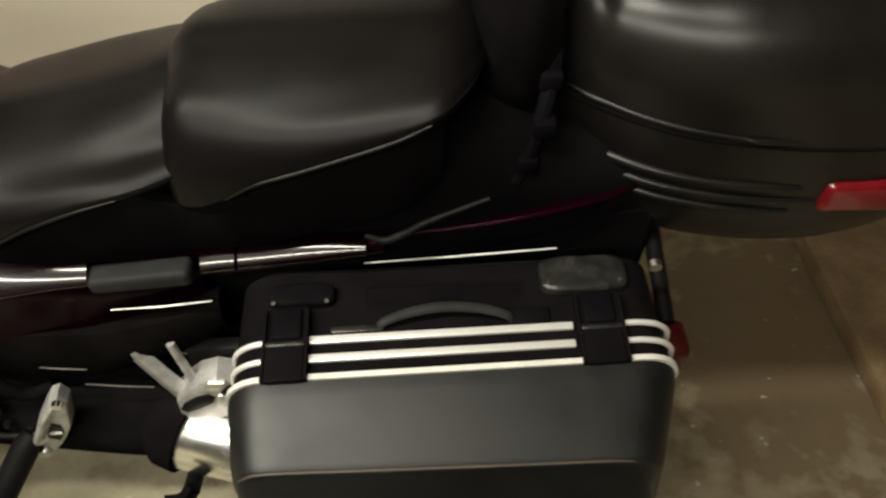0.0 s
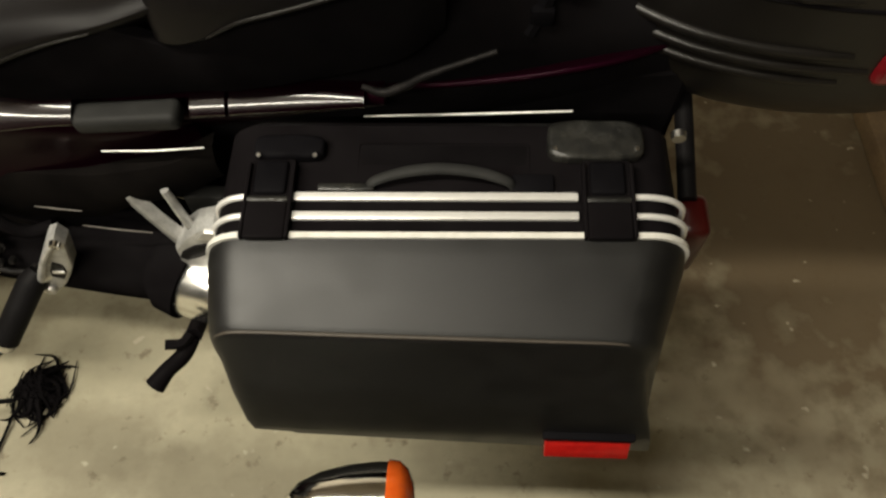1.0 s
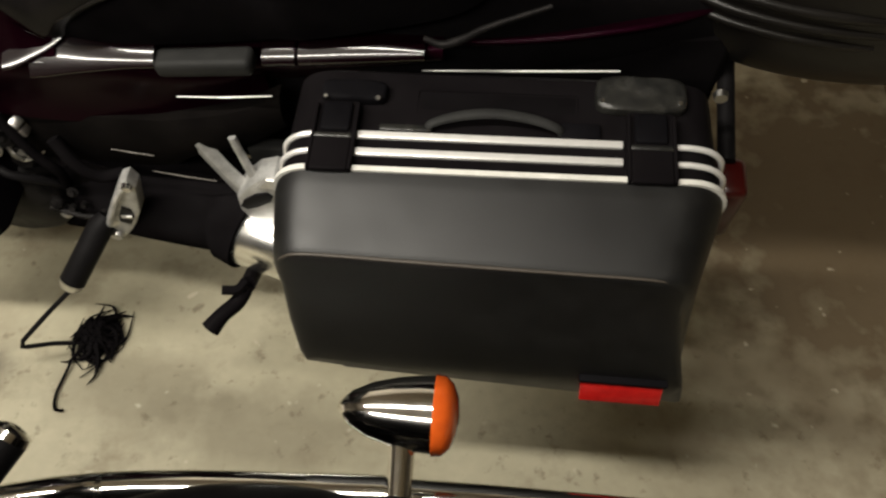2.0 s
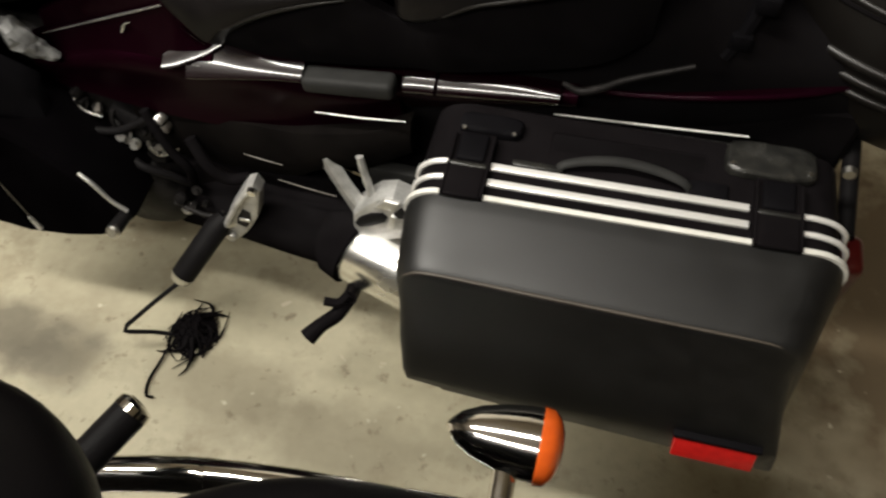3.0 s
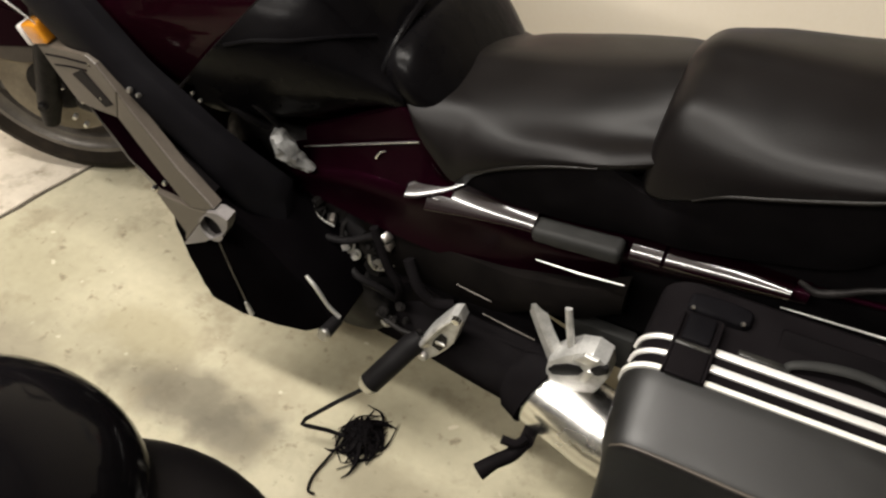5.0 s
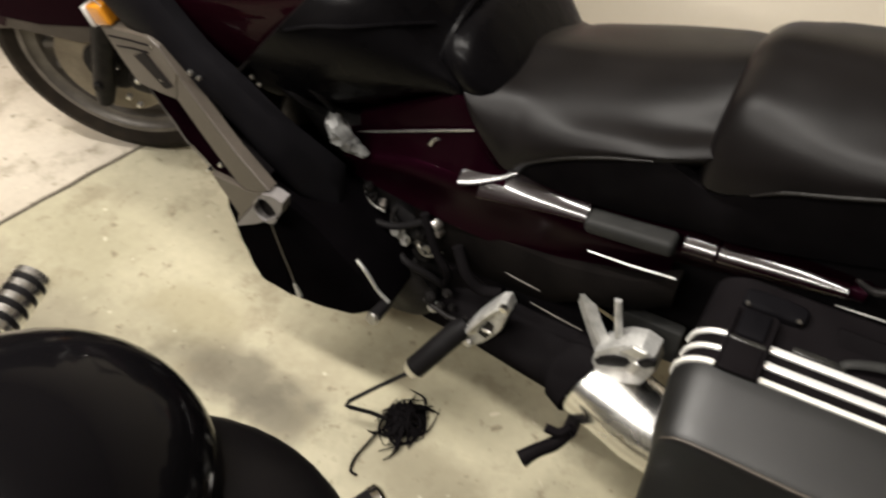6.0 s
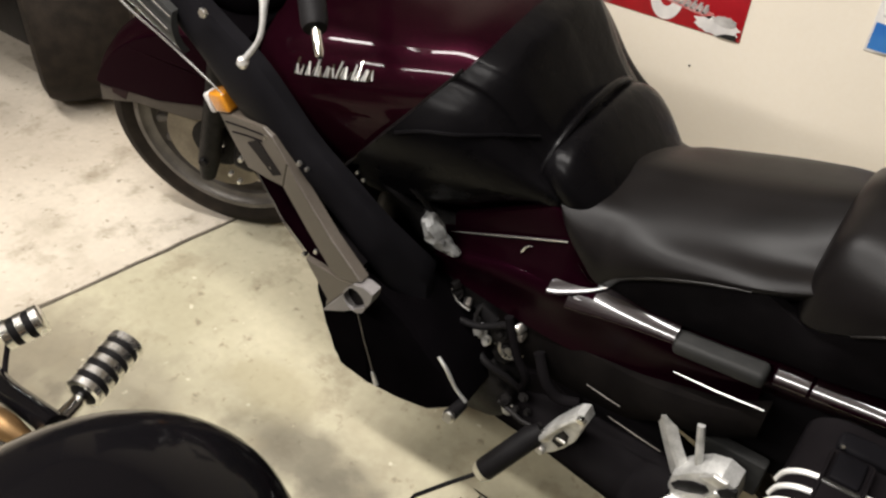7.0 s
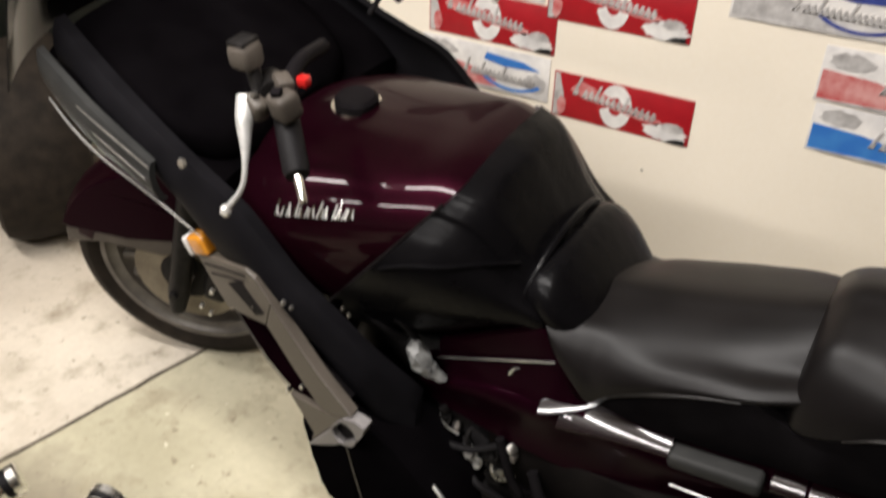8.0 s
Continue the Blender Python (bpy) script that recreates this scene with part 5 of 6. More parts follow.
# fairing on the left
SIDEF = [(-1.42, -0.27, 1.02, 1.13), (-1.30, -0.30, 0.965, 1.075), (-1.18, -0.315, 0.88, 1.00), (-1.10, -0.325, 0.80, 0.96), (-1.02, -0.335, 0.77, 0.92), (-0.94, -0.34, 0.72, 0.83), (-0.88, -0.34, 0.66, 0.78), (-0.82, -0.335, 0.56, 0.72), (-0.76, -0.30, 0.36, 0.62)]
part("side_fairing", skin(SIDEF, 5, 14, 0.02, 0.02, 0.5), M["matte"], bike, "matte black fairing side")
bm = skin(SIDEF, 5, 14, 0.02, 0.02, 0.5)
for v in bm.verts:
    v.co.y = -0.08 - v.co.y
part("side_fairing", bm, M["matte"], bike, "matte black fairing side")
part("lower_fairing", plate([(-0.975, 0.50), (-0.966, 0.33), (-0.945, 0.285), (-0.87, 0.278), (-0.80, 0.29), (-0.73, 0.315), (-0.655, 0.39), (-0.68, 0.46), (-0.76, 0.56), (-0.86, 0.62), (-0.95, 0.58)], 0.10, -0.372, 0.02, 3), M["soot"], bike, "black lower fairing", angle=20)
part("fairing_face", plate([(-0.955, 0.520), (-0.957, 0.420), (-0.940, 0.310), (-0.870, 0.296), (-0.862, 0.42), (-0.868, 0.545), (-0.915, 0.53)], -0.370, -0.3765, 0.004), M["soot"], bike, angle=20)
# glint along the fairing edge: a faint grey line and a pale tip
part("fairing_edge", tube([(-0.868, -0.374, 0.545), (-0.862, -0.374, 0.43), (-0.852, -0.374, 0.318)], 0.0014, 8), M["rim"], bike)
part("edge_clip", tube([(-0.855, -0.375, 0.345), (-0.850, -0.375, 0.312)], [0.003, 0.0055], 8), M["pale"], bike)
SLANT = Matrix.Translation((0, -0.558, 0)) @ Matrix(((1, 0, 0, 0), (-0.213, 1, 0, 0), (0, 0, 1, 0), (0, 0, 0, 1)))
bm = plate([(-1.19, 0.68), (-1.15, 0.645), (-1.06, 0.575), (-0.97, 0.51), (-0.87, 0.55), (-0.84, 0.64), (-0.98, 0.75), (-1.10, 0.77)], 0.05, 0.006, 0.005)
bm.transform(SLANT)
part("fairing_lining", bm, M["inner"], bike, "black inner side of the fairing", angle=20)

part("inner_cowl", plate([(-1.16, 0.50), (-1.12, 0.86), (-0.97, 0.83), (-0.82, 0.73), (-0.72, 0.60), (-0.74, 0.42)], 0.04, -0.19, 0.01), M["inner"], bike, "black inner cowl beside the engine", angle=20)

guard = new("fairing_guard")
guard.parent = bike
guard["label"] = "grey plastic guard frame along the fairing"


def guard_piece(name, outline):
    bm = plate(outline, 0.0, -0.02, 0.003)
    bm.transform(SLANT)
    return part(name, bm, M["grey"], guard, angle=20)


guard_piece("upper_plate", [(-1.168, 0.783), (-1.09, 0.812), (-1.016, 0.836), (-0.995, 0.830), (-0.965, 0.795), (-0.998, 0.727), (-1.05, 0.711), (-1.113, 0.695), (-1.142, 0.735)])
guard_piece("rail", [(-0.998, 0.727), (-0.965, 0.795), (-0.945, 0.767), (-0.876, 0.697), (-0.811, 0.652), (-0.826, 0.637), (-0.880, 0.606), (-0.900, 0.610), (-0.948, 0.663)])
for name, outline, depth in (("slot", [(-1.085, 0.768), (-1.042, 0.798), (-0.992, 0.757), (-1.020, 0.737)], -0.0215), ("inset_panel", [(-1.100, 0.694), (-0.998, 0.727), (-0.948, 0.663), (-0.900, 0.610), (-0.880, 0.606), (-0.98, 0.574), (-1.04, 0.608)], -0.010)):
    bm = plate(outline, 0.0, depth, 0.001)
    bm.transform(SLANT)
    part(name, bm, M["inset"] if name == "inset_panel" else M["black"], guard, "near-black maroon inset" if name == "inset_panel" else "", angle=20)
guard_piece("end_plate", [(-0.98, 0.574), (-0.880, 0.606), (-0.828, 0.636), (-0.888, 0.552), (-0.957, 0.458), (-0.934, 0.506)])
for pts in ([(-1.148, 0.774), (-1.085, 0.798), (-1.020, 0.820)], [(-1.132, 0.762), (-1.08, 0.784), (-1.030, 0.802)]):
    part("groove", tube([(x, -0.5785 - 0.213 * x, z) for x, z in pts], 0.0016, 6), M["black"], guard)
part("edge_line", tube([(x, -0.570 - 0.213 * x, z) for x, z in [(-1.100, 0.692), (-1.040, 0.606), (-0.98, 0.572)]], 0.0012, 6), M["rim"], guard)
for x, z, r in ((-0.985, 0.577, 0.005), (-0.938, 0.622, 0.0045), (-1.024, 0.752, 0.004), (-1.015, 0.818, 0.0035)):
    bm = bmesh.new()
    bolt(bm, (x, -0.571 - 0.213 * x, z), (0.2, -1, 0.2), r, 0.009)
    part("guard_screw", bm, M["alu"], guard)
# flat end tab with an oval hole
TAB = [(-0.957, 0.458), (-0.888, 0.552), (-0.850, 0.606), (-0.828, 0.638), (-0.800, 0.655), (-0.776, 0.657), (-0.783, 0.635), (-0.797, 0.610), (-0.835, 0.570), (-0.873, 0.531), (-0.92, 0.490)]
centre = (-0.836, 0.592)
HOLE = [(centre[0] + 0.0175 * math.cos(a) + 0.024 * math.sin(a), centre[1] - 0.014 * math.cos(a) + 0.030 * math.sin(a)) for a in (2 * math.pi * k / 24 for k in range(24))]


def toward(p, c, f):
    return (c[0] + (p[0] - c[0]) * f, c[1] + (p[1] - c[1]) * f)


def edge_at(outline, c, a):
    """Where a ray from c at angle a leaves the outline."""
    d = Vector((math.cos(a), math.sin(a)))
    best = 0.0
    for p, q in zip(outline, outline[1:] + outline[:1]):
        e, w = Vector(q) - Vector(p), Vector(p) - Vector(c)
        den = d.x * e.y - d.y * e.x
        if abs(den) > 1e-9:
            t, u = (w.x * e.y - w.y * e.x) / den, (w.x * d.y - w.y * d.x) / den
            if t > 0 and 0 <= u <= 1:
                best = max(best, t)
    return (c[0] + d.x * best, c[1] + d.y * best)


angles = sorted([2 * math.pi * k / 40 for k in range(40)] + [math.atan2(q[1] - centre[1], q[0] - centre[0]) % (2 * math.pi) for q in TAB])
outer = [edge_at(TAB, centre, a) for a in angles]
inner = [edge_at(HOLE, centre, a) for a in angles]
bm = bmesh.new()
loops = []
for pts, y in ((outer, -0.004), (outer, -0.022), ([toward(p, centre, 0.97) for p in outer], -0.024), ([toward(p, centre, 1.06) for p in inner], -0.024), (inner, -0.022), (inner, 0.0)):
    loops.append([Vector((p[0], y, p[1])) for p in pts])
add_loft(bm, loops, cap=False)
bm.transform(SLANT)
part("end_tab", bm, M["tab"], guard, "pale grey tab with an oval hole", angle=35)
bm = plate([toward(p, centre, 1.02) for p in HOLE], 0.004, -0.012)
bm.transform(SLANT)
part("tab_plug", bm, M["black"], guard)
for at, r in (((-0.945, -0.362, 0.800), 0.0045), ((-0.930, -0.362, 0.796), 0.0035), ((-1.122, -0.335, 0.985), 0.008)):
    bm = bmesh.new()
    bolt(bm, at, (0, -1, 0.3), r)
    part("fairing_screw", bm, M["alu"], bike)
mark = part("marker_lamp", box((-1.170, -0.338, 0.794), (-1.130, -0.309, 0.830), 0.005, 3, pose(0, 0, 0, 0, -18, 0)), M["amber"], bike, "amber side marker lamp")
part("lamp_rim", box((-1.184, -0.337, 0.782), (-1.171, -0.310, 0.818), 0.004, 2, pose(0, 0, 0, 0, -18, 0)), M["paint_white"], mark)

# upper fairing, screen and cockpit
part("upper_fairing", body([(-1.62, 0.08, 0.93, 0.97, 3), (-1.52, 0.20, 0.93, 1.03, 3), (-1.42, 0.25, 0.94, 1.06, 3), (-1.30, 0.27, 0.93, 1.03, 3), (-1.20, 0.28, 0.90, 0.965, 3), (-1.13, 0.26, 0.86, 0.91, 3)], 5, 44, y=-0.03), M["soot"], bike, "dark upper fairing")
rings = []
for k in range(9):
    f = k / 8
    half, z, x0 = 0.32 - 0.05 * f, 1.03 + 0.38 * f, -1.64 + 0.16 * f
    arc = [(x0 + 0.16 * abs(u) ** 2.2, -0.04 + half * u) for u in (i / 12 - 1 for i in range(25))]
    rings.append([Vector((x, y, z)) for x, y in arc] + [Vector((x + 0.004, y, z)) for x, y in arc[::-1]])
part("windscreen", loft(rings), M["gloss"], bike, "dark tinted windscreen")
part("fairing_trim", skin([(-1.42, -0.318, 1.02, 1.10), (-1.37, -0.330, 0.982, 1.078), (-1.31, -0.338, 0.946, 1.040), (-1.25, -0.342, 0.922, 1.004), (-1.19, -0.344, 0.896, 0.968)], 5, 8, 0.010, 0.012), M["darkgrey"], bike, "grey trim along the fairing rim")
part("trim_line", tube([(-1.42, -0.330, 1.018), (-1.37, -0.340, 0.980), (-1.31, -0.346, 0.945), (-1.224, -0.349, 0.912), (-1.144, -0.350, 0.872), (-1.11, -0.350, 0.852)], [0.0012, 0.0020, 0.0022, 0.0020, 0.0018, 0.0008], 6, 4), M["satin"], bike, "bright fairing edge line")
part("trim_line", tube([(-1.315, -0.352, 1.042), (-1.25, -0.354, 1.006), (-1.183, -0.354, 0.968)], [0.0006, 0.0013, 0.0010], 6, 4), M["satin"], bike)
part("trim_line", tube([(-1.295, -0.355, 1.002), (-1.25, -0.356, 0.976), (-1.199, -0.355, 0.943)], [0.0005, 0.0011, 0.0009], 6, 4), M["satin"], bike)
part("dash", body([(-1.46, 0.22, 0.93, 1.10, 3), (-1.36, 0.24, 0.92, 1.10, 3), (-1.26, 0.22, 0.91, 1.06, 3), (-1.16, 0.18, 0.90, 1.00, 3), (-1.12, 0.10, 0.91, 0.96, 3)], 4, 36, y=-0.075), M["soot"], bike)
for s in (-1, 1):
    part("handlebar", tube([(-1.02, s * 0.10, 1.09), (-0.99, s * 0.19, 1.11), (-0.962, s * 0.250, 1.095), (-0.900, s * 0.325, 1.046)], 0.012, 12, 4), M["black"], bike)
    g = part("grip", tube([(-0.950, s * 0.275, 1.085), (-0.942, s * 0.283, 1.079), (-0.894, s * 0.331, 1.041), (-0.888, s * 0.337, 1.037)], [0.016, 0.0185, 0.0185, 0.016], 16), M["rubber"], bike, "black rubber grip")
    part("bar_end", tube([(-0.889, s * 0.336, 1.038), (-0.865, s * 0.3575, 1.0175), (-0.862, s * 0.360, 1.015)], [0.0068, 0.0062, 0.004], 14), M["chrome"], g, "bright bar end")
    switch = part("switch_box", box((-0.950, s * 0.292 - 0.018, 1.090), (-0.912, s * 0.292 + 0.018, 1.130), 0.009, 3, pose(0, 0, 0, 8, 0, s * 14)), M["dust"], bike, "grey switch housing")
    part("switch_button", box((-0.940, s * 0.300 - 0.007, 1.128), (-0.926, s * 0.300 + 0.007, 1.137), 0.002, 2, pose(0, 0, 0, 10, 0, 20)), M["black"], switch)
    part("switch_lid", box((-0.962, s * 0.272 - 0.012, 1.118), (-0.930, s * 0.272 + 0.012, 1.140), 0.005, 2, pose(0, 0, 0, -12, 10, s * 30)), M["dust"], switch)
    bracket_ = part("lever_bracket", box((-0.992, s * 0.300 - 0.013, 1.084), (-0.958, s * 0.300 + 0.013, 1.118), 0.008, 3, pose(0, 0, 0, 0, 25, s * 20)), M["grey"], bike, "grey lever bracket")
    part("bracket_screw", lathe([(0.0, 0.005), (0.005, 0.005), (0.006, 0.0)], pose(-0.972, s * 0.304, 1.120, s * 10), 10), M["alu"], bracket_)
    reservoir = part("fluid_reservoir", body([(-1.012, 0.013, 1.152, 1.176, 3), (-1.006, 0.018, 1.148, 1.184, 4), (-0.982, 0.019, 1.148, 1.186, 4), (-0.974, 0.014, 1.152, 1.180, 3)], 4, 24, y=s * 0.283), M["dust"], bike, "grey fluid reservoir")
    part("reservoir_cap", box((-1.008, s * 0.283 - 0.017, 1.183), (-0.978, s * 0.283 + 0.017, 1.190), 0.003, 2), M["iron"], reservoir)
    part("reservoir_stem", tube([(-0.985, s * 0.283, 1.155), (-0.975, s * 0.29, 1.115)], 0.010, 10), M["iron"], reservoir)
    part("clamp", tube([(-0.985, s * 0.255, 1.118), (-0.955, s * 0.285, 1.118)], 0.017, 14), M["iron"], bike)
    part("cable", tube([(-0.99, s * 0.285, 1.12), (-1.03, s * 0.25, 1.13), (-1.08, s * 0.2, 1.09), (-1.12, s * 0.15, 1.02)], 0.0055, 8, 5), M["rubber"], bike)
    part("lever", tube([(-0.992, s * 0.300, 1.112), (-0.982, s * 0.322, 1.088), (-0.968, s * 0.348, 1.048), (-0.966, s * 0.368, 1.012), (-0.987, s * 0.387, 0.980)], [0.014, 0.0125, 0.0055, 0.0042, 0.0050], 10, 4), M["pale"], bike, "bright hand lever")
    part("lever_ball", lathe([(0.0, -0.009), (0.006, -0.007), (0.009, 0.0), (0.006, 0.007), (0.0, 0.009)], pose(-0.988, s * 0.388, 0.978), 12), M["cast"], bike)
part("red_switch", box((-0.925, -0.270, 1.128), (-0.908, -0.255, 1.142), 0.003), M["red"], bike, "small red switch")

# ---- the black cruiser beside it ----
cruiser = thing("cruiser_motorcycle", pose(0, 0, 0), "black cruiser motorcycle with chrome pipes and bullet signal", "motorcycle")
part("fuel_tank", blob((-0.56, -0.055, 0.795), (0.163, 0.192, 0.142), 48, 28, 2.1), M["gloss"], cruiser, "glossy black fuel tank")
part("tank_rim", tube([(-0.42, 0.02, 0.80), (-0.415, -0.05, 0.80), (-0.42, -0.13, 0.80)], 0.006, 8, 4), M["chrome"], cruiser)
part("rider_seat", blob((-0.465, -0.002, 0.700), (0.183, 0.172, 0.108), 44, 24, 2.2), M["hide"], cruiser, "black vinyl rider seat")
part("pillion_seat", blob((-0.08, -0.02, 0.655), (0.27, 0.195, 0.085), 52, 28, 2.4), M["hide"], cruiser, "black vinyl pillion seat")
part("rear_fender", loft([[Vector((0.05 + (0.33 + h) * math.cos(a), -0.03 + y, 0.32 + (0.33 + h) * math.sin(a))) for y, h in ((0.11, -0.08), (0.11, 0), (0.07, 0.03), (0, 0.04), (-0.07, 0.03), (-0.11, 0), (-0.11, -0.08), (-0.10, -0.085), (0.0, 0.03), (0.10, -0.085))] for a in (radians(150 - 6 * k) for k in range(24))]), M["gloss"], cruiser, "glossy black rear fender")
part("fender_strut", tube([(-0.24, 0.085, 0.56), (-0.05, 0.095, 0.60), (0.12, 0.09, 0.58)], 0.016, 10, 3, 0.6), M["chrome"], cruiser)


def cruiser_wheel(x):
    hub = new("wheel")
    hub.parent = cruiser
    hub.matrix_local = pose(x, -0.03, 0.32)
    turn = pose(0, 0, 0, 90)
    part("tyre", lathe([(0.235, -0.05), (0.27, -0.07), (0.305, -0.055), (0.32, 0), (0.305, 0.055), (0.27, 0.07), (0.235, 0.05)], turn, 60), M["tyre"], hub)
    part("rim", lathe([(0.24, -0.05), (0.225, -0.045), (0.215, 0), (0.225, 0.045), (0.24, 0.05)], turn, 60), M["chrome"], hub)
    part("disc", lathe([(0.0, -0.03), (0.2, -0.012), (0.215, 0.0), (0.2, 0.012), (0.0, 0.03)], turn, 48), M["black"], hub)


cruiser_wheel(0.05)
cruiser_wheel(-1.50)
# hidden bodies: the frame widened, the swingarm block added, to shade the floor
part("frame_body", body([(-1.0, 0.07, 0.30, 0.60, 3), (-0.8, 0.12, 0.22, 0.66, 3), (-0.62, 0.15, 0.12, 0.64, 3), (-0.45, 0.155, 0.11, 0.62, 3), (-0.25, 0.14, 0.14, 0.60, 3)], 4, 28), M["iron"], cruiser, "black engine and frame")
part("swingarm", body([(-0.30, 0.15, 0.22, 0.40, 4), (-0.15, 0.19, 0.20, 0.40, 4), (0.20, 0.19, 0.20, 0.38, 4), (0.52, 0.16, 0.24, 0.36, 4)], 4, 28, y=0.02), M["inner"], cruiser, "unseen black block as swingarm and lower frame, added to shade the floor")
part("backbone", tube([(-0.75, -0.03, 0.72), (-1.15, -0.03, 0.80), (-1.32, -0.03, 0.72)], 0.035, 12, 3), M["gloss"], cruiser)
for s in (-1, 1):
    part("fork_leg", tube([(-1.50, -0.03 + s * 0.10, 0.32), (-1.28, -0.03 + s * 0.10, 0.80)], 0.024, 12), M["chrome"], cruiser)

# chrome pipes along the right side
part("exhaust_pipe", tube([(-0.75, 0.16, 0.30), (-0.50, 0.212, 0.385), (-0.30, 0.240, 0.418), (0.0, 0.254, 0.428), (0.45, 0.254, 0.43)], [0.020, 0.0215, 0.022, 0.022, 0.022], 20, 4), M["chrome"], cruiser, "chrome exhaust pipe")
part("lower_pipe", tube([(-0.75, 0.15, 0.24), (-0.45, 0.19, 0.32), (-0.2, 0.205, 0.34), (0.45, 0.205, 0.34)], 0.026, 20, 4), M["chrome"], cruiser, "chrome exhaust pipe")
part("pipe_clamp", tube([(-0.343, 0.2345, 0.412), (-0.336, 0.2355, 0.4132)], 0.0242, 20), M["chrome"], cruiser, "bright clamp round the pipe")
part("pipe_sleeve", tube([(-0.10, 0.250, 0.4255), (-0.02, 0.2535, 0.4275)], 0.0245, 20), M["chrome"], cruiser)

# rear bullet signal
SG = Matrix.Translation((-0.005, 0.292, 0.572)) @ pose(0, 0, 0, 0, 90, 0)
sigc = part("bullet_signal", lathe([(0.0, -0.062), (0.006, -0.060), (0.018, -0.048), (0.028, -0.028), (0.035, -0.002), (0.0385, 0.022), (0.039, 0.036), (0.036, 0.038), (0.0, 0.038)], SG, 40), M["chrome"], cruiser, "chrome bullet signal housing")
part("signal_lens", lathe([(0.0, 0.062), (0.02, 0.060), (0.033, 0.054), (0.040, 0.046), (0.041, 0.036), (0.036, 0.0345)], SG, 40), M["orange"], sigc, "orange signal lens")
part("signal_stalk", tube([(0.002, 0.262, 0.560), (0.004, 0.20, 0.535), (0.004, 0.12, 0.52)], [0.013, 0.012, 0.012], 16), M["chrome"], sigc)
part("stalk_base", tube([(0.004, 0.215, 0.540), (0.004, 0.15, 0.525)], 0.018, 16), M["black"], sigc)

# folded pillion peg
nearpeg = part("pillion_peg", tube([(-0.455, 0.16, 0.50), (-0.44, 0.20, 0.505), (-0.414, 0.248, 0.52)], [0.018, 0.021, 0.021], 16), M["rubber"], cruiser, "black pillion peg with chrome end")
part("peg_cap", tube([(-0.414, 0.248, 0.52), (-0.410, 0.256, 0.5225), (-0.408, 0.259, 0.5235)], [0.0225, 0.021, 0.012], 16), M["chrome"], nearpeg)


def ringed_peg(base, tip, r, n):
    b, t = Vector(base), Vector(tip)
    p = part("footpeg", tube([b, b.lerp(t, 0.06), b.lerp(t, 0.9), t], [r * 0.7, r, r, r * 0.55], 20), M["rubber"], cruiser, "black footpeg with chrome rings")
    for k in range(n):
        f = 0.08 + 0.84 * k / (n - 1)
        c = b.lerp(t, f)
        d = (t - b).normalized() * 0.0075
        part("ring", tube([c - d, c - d * 0.8, c + d * 0.8, c + d], [r * 1.0, r * 1.08, r * 1.08, r * 1.0], 20), M["polish"], p)
    return p


ringed_peg((-1.118, 0.235, 0.395), (-1.150, 0.350, 0.405), 0.030, 5)
ringed_peg((-1.33, 0.235, 0.395), (-1.305, 0.29, 0.41), 0.026, 3)
part("peg_mount", tube([(-1.095, 0.175, 0.40), (-1.11, 0.215, 0.395), (-1.12, 0.24, 0.395)], [0.016, 0.013, 0.012], 12), M["chrome"], cruiser)
part("control_tube", tube([(-1.36, 0.19, 0.33), (-1.20, 0.165, 0.40), (-1.04, 0.155, 0.455)], 0.020, 14), M["gloss"], cruiser, "glossy black control tube")
part("brass_fitting", tube([(-1.17, 0.10, 0.44), (-1.12, 0.11, 0.45), (-1.08, 0.12, 0.43)], [0.018, 0.022, 0.016], 12, 3), M["brass"], cruiser)
part("toe_lever", tube([(-1.325, 0.235, 0.39), (-1.30, 0.20, 0.35), (-1.25, 0.17, 0.33)], 0.005, 8, 3), M["black"], cruiser)

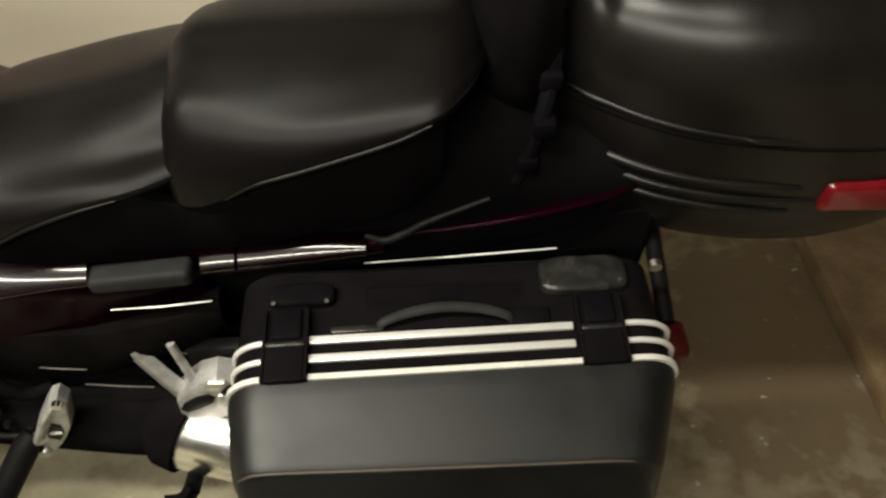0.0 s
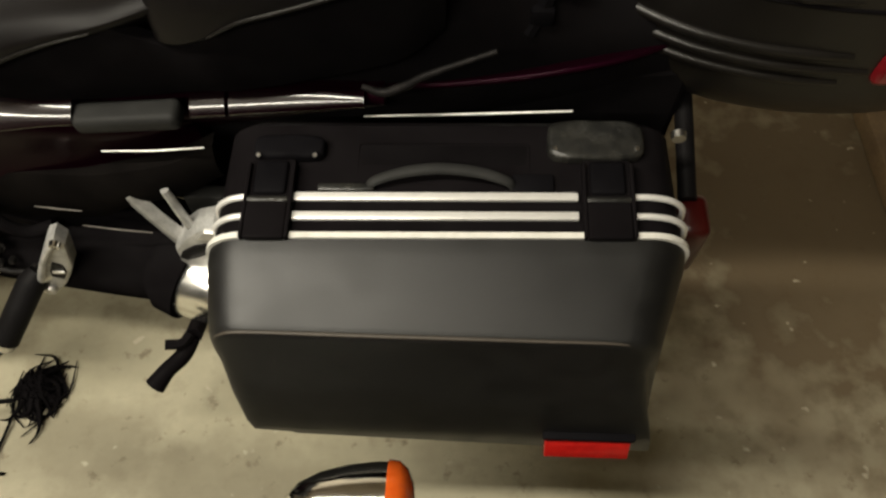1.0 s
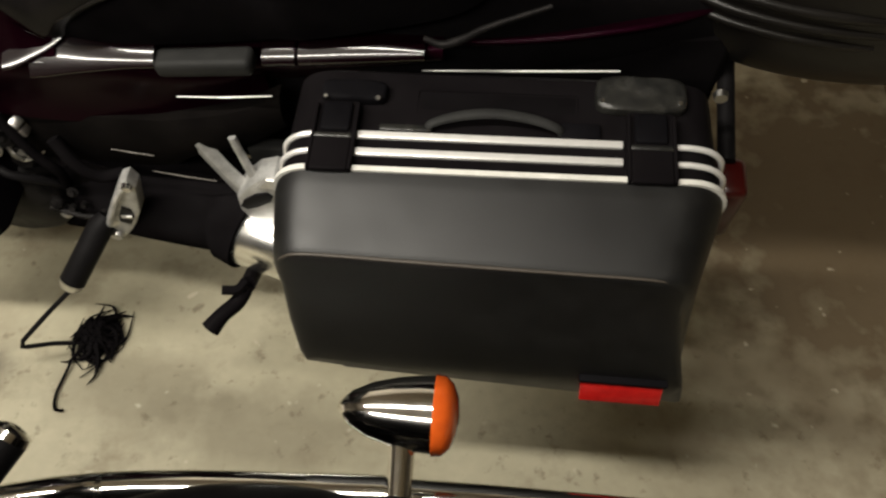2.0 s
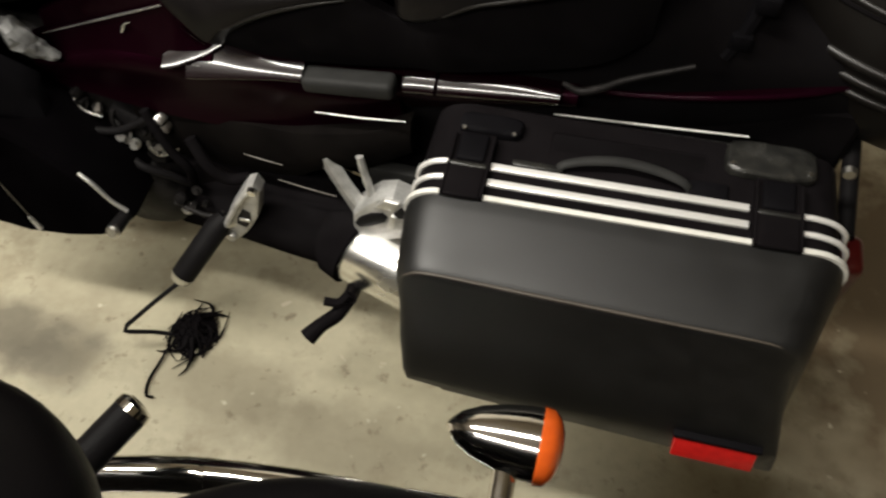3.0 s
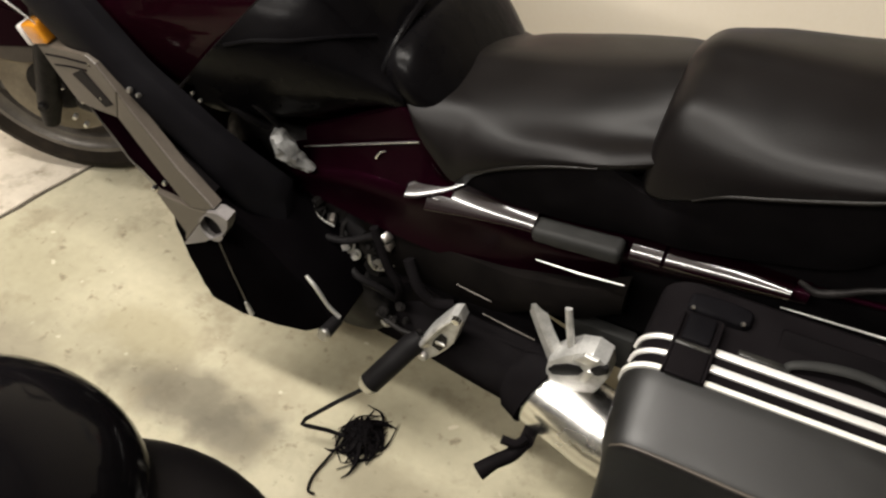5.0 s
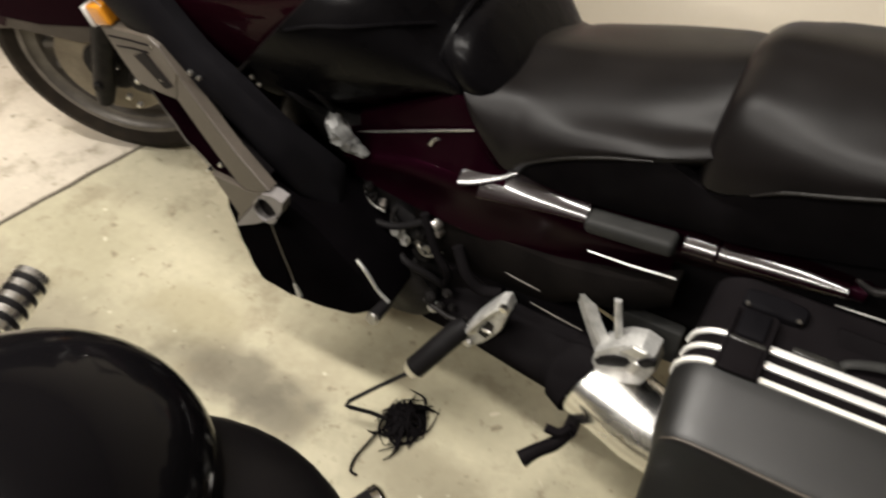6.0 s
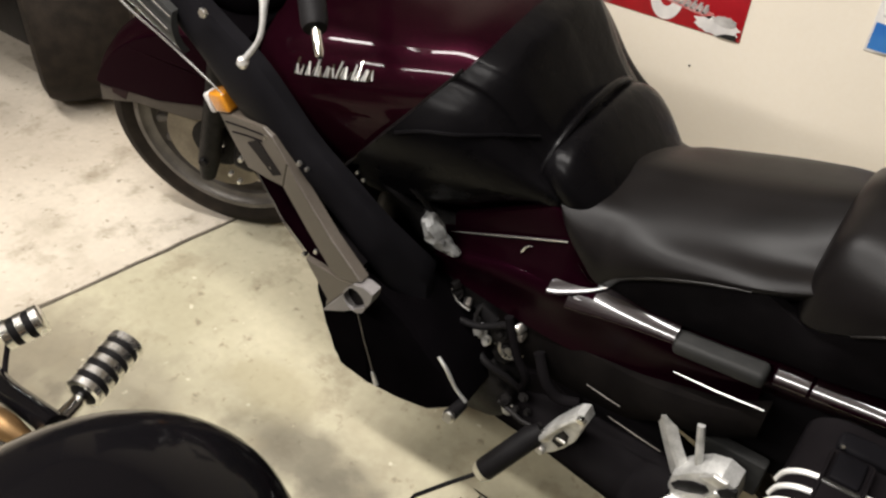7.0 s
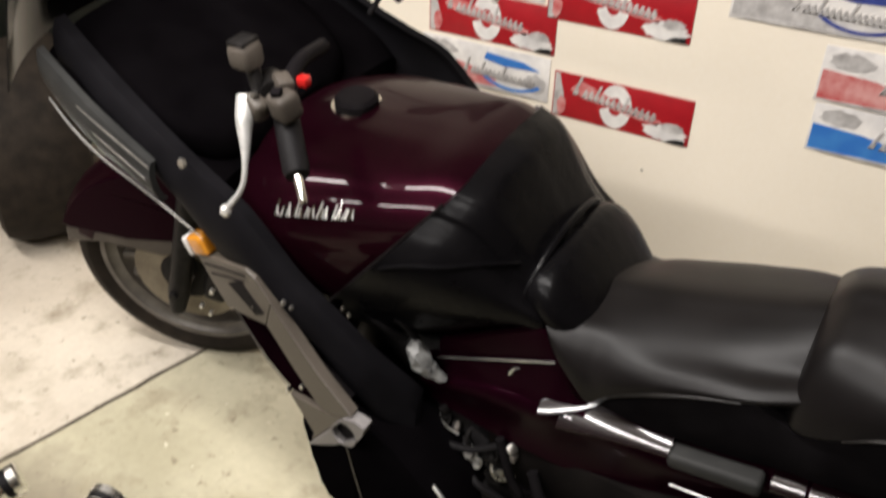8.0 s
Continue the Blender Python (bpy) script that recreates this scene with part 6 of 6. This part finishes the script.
# ---- bungee cord hanging from the peg on to the floor ----
cord = thing("bungee_cord", pose(0, 0, 0), "tangled black bungee cord with wire hooks on the floor", "cord")
part("wire_hook", tube([(-0.612, 0.650, 0.175), (-0.66, 0.618, 0.135), (-0.708, 0.584, 0.092), (-0.712, 0.578, 0.080), (-0.705, 0.580, 0.078), (-0.672, 0.600, 0.060), (-0.645, 0.612, 0.045)], 0.0042, 8), M["rubber"], cord)
rnd = random.Random(3)
for k in range(100):
    a = rnd.uniform(0, 6.28)
    reach = rnd.choice((0.02, 0.03, 0.04, 0.05, 0.068))
    turn_ = rnd.uniform(-2.4, 2.4) if k % 3 else rnd.uniform(-0.5, 0.5)
    cx, cy = -0.626 + rnd.uniform(-0.012, 0.012), 0.642 + rnd.uniform(-0.018, 0.018)
    pts = []
    for j in range(5):
        f = j / 4
        rr = reach * (0.15 + 0.85 * f)
        b = a + turn_ * f * f
        pts.append((cx + rr * math.cos(b) * 0.8, cy + rr * math.sin(b) * 1.1, 0.004 + (0.026 * (1 - f) + rnd.uniform(0, 0.006)) * (1 - rr / 0.08)))
    part("cord_strand", tube(pts, [rnd.uniform(0.004, 0.006), 0.0042, 0.0034, 0.0022, 0.0007], 6, 3), M["inner"], cord)
part("cord_tail", tube([(-0.655, 0.60, 0.012), (-0.660, 0.565, 0.007), (-0.663, 0.53, 0.006), (-0.655, 0.502, 0.006), (-0.640, 0.500, 0.006)], 0.0028, 6, 4), M["inner"], cord)

# ---- dark garden tractor at the far end ----
tractor = thing("garden_tractor", pose(-2.61, 1.225, 0), "dark green garden tractor with a wide worn tyre", "tractor")
turn = pose(0.0, 0.0, 0.33, 90, 0, -28)
part("tyre", lathe([(0.15, -0.11), (0.20, -0.142), (0.27, -0.15), (0.305, -0.138), (0.322, -0.105), (0.33, -0.05), (0.33, 0.05), (0.322, 0.105), (0.305, 0.138), (0.27, 0.15), (0.20, 0.142), (0.15, 0.11)], turn, 56), M["tyre"], tractor, "wide worn tyre")
part("rim", lathe([(0.0, -0.03), (0.06, -0.04), (0.125, -0.075), (0.13, -0.1)], turn, 40), M["dust"], tractor)
part("hood", box((-0.95, -0.35, 0.42), (0.02, 0.55, 0.95), 0.08, 4), M["green"], tractor, "dark green hood")
part("steering_rod", tube([(0.05, -0.42, 0.30), (-0.05, -0.40, 0.62), (-0.10, -0.38, 0.95)], 0.018, 10, 3), M["brownpanel"], tractor)
part("hub_nut", lathe([(0.0, 0.02), (0.02, 0.02), (0.024, 0.0)], turn @ Matrix.Translation((0, 0, 0.04)), 12), M["alu"], tractor)
part("axle", tube([(0, 0, 0.33), (-0.25, 0.40, 0.33)], 0.04, 12), M["iron"], tractor)
part("frame", box((-0.95, -0.15, 0.18), (-0.05, 0.42, 0.42), 0.02), M["iron"], tractor)
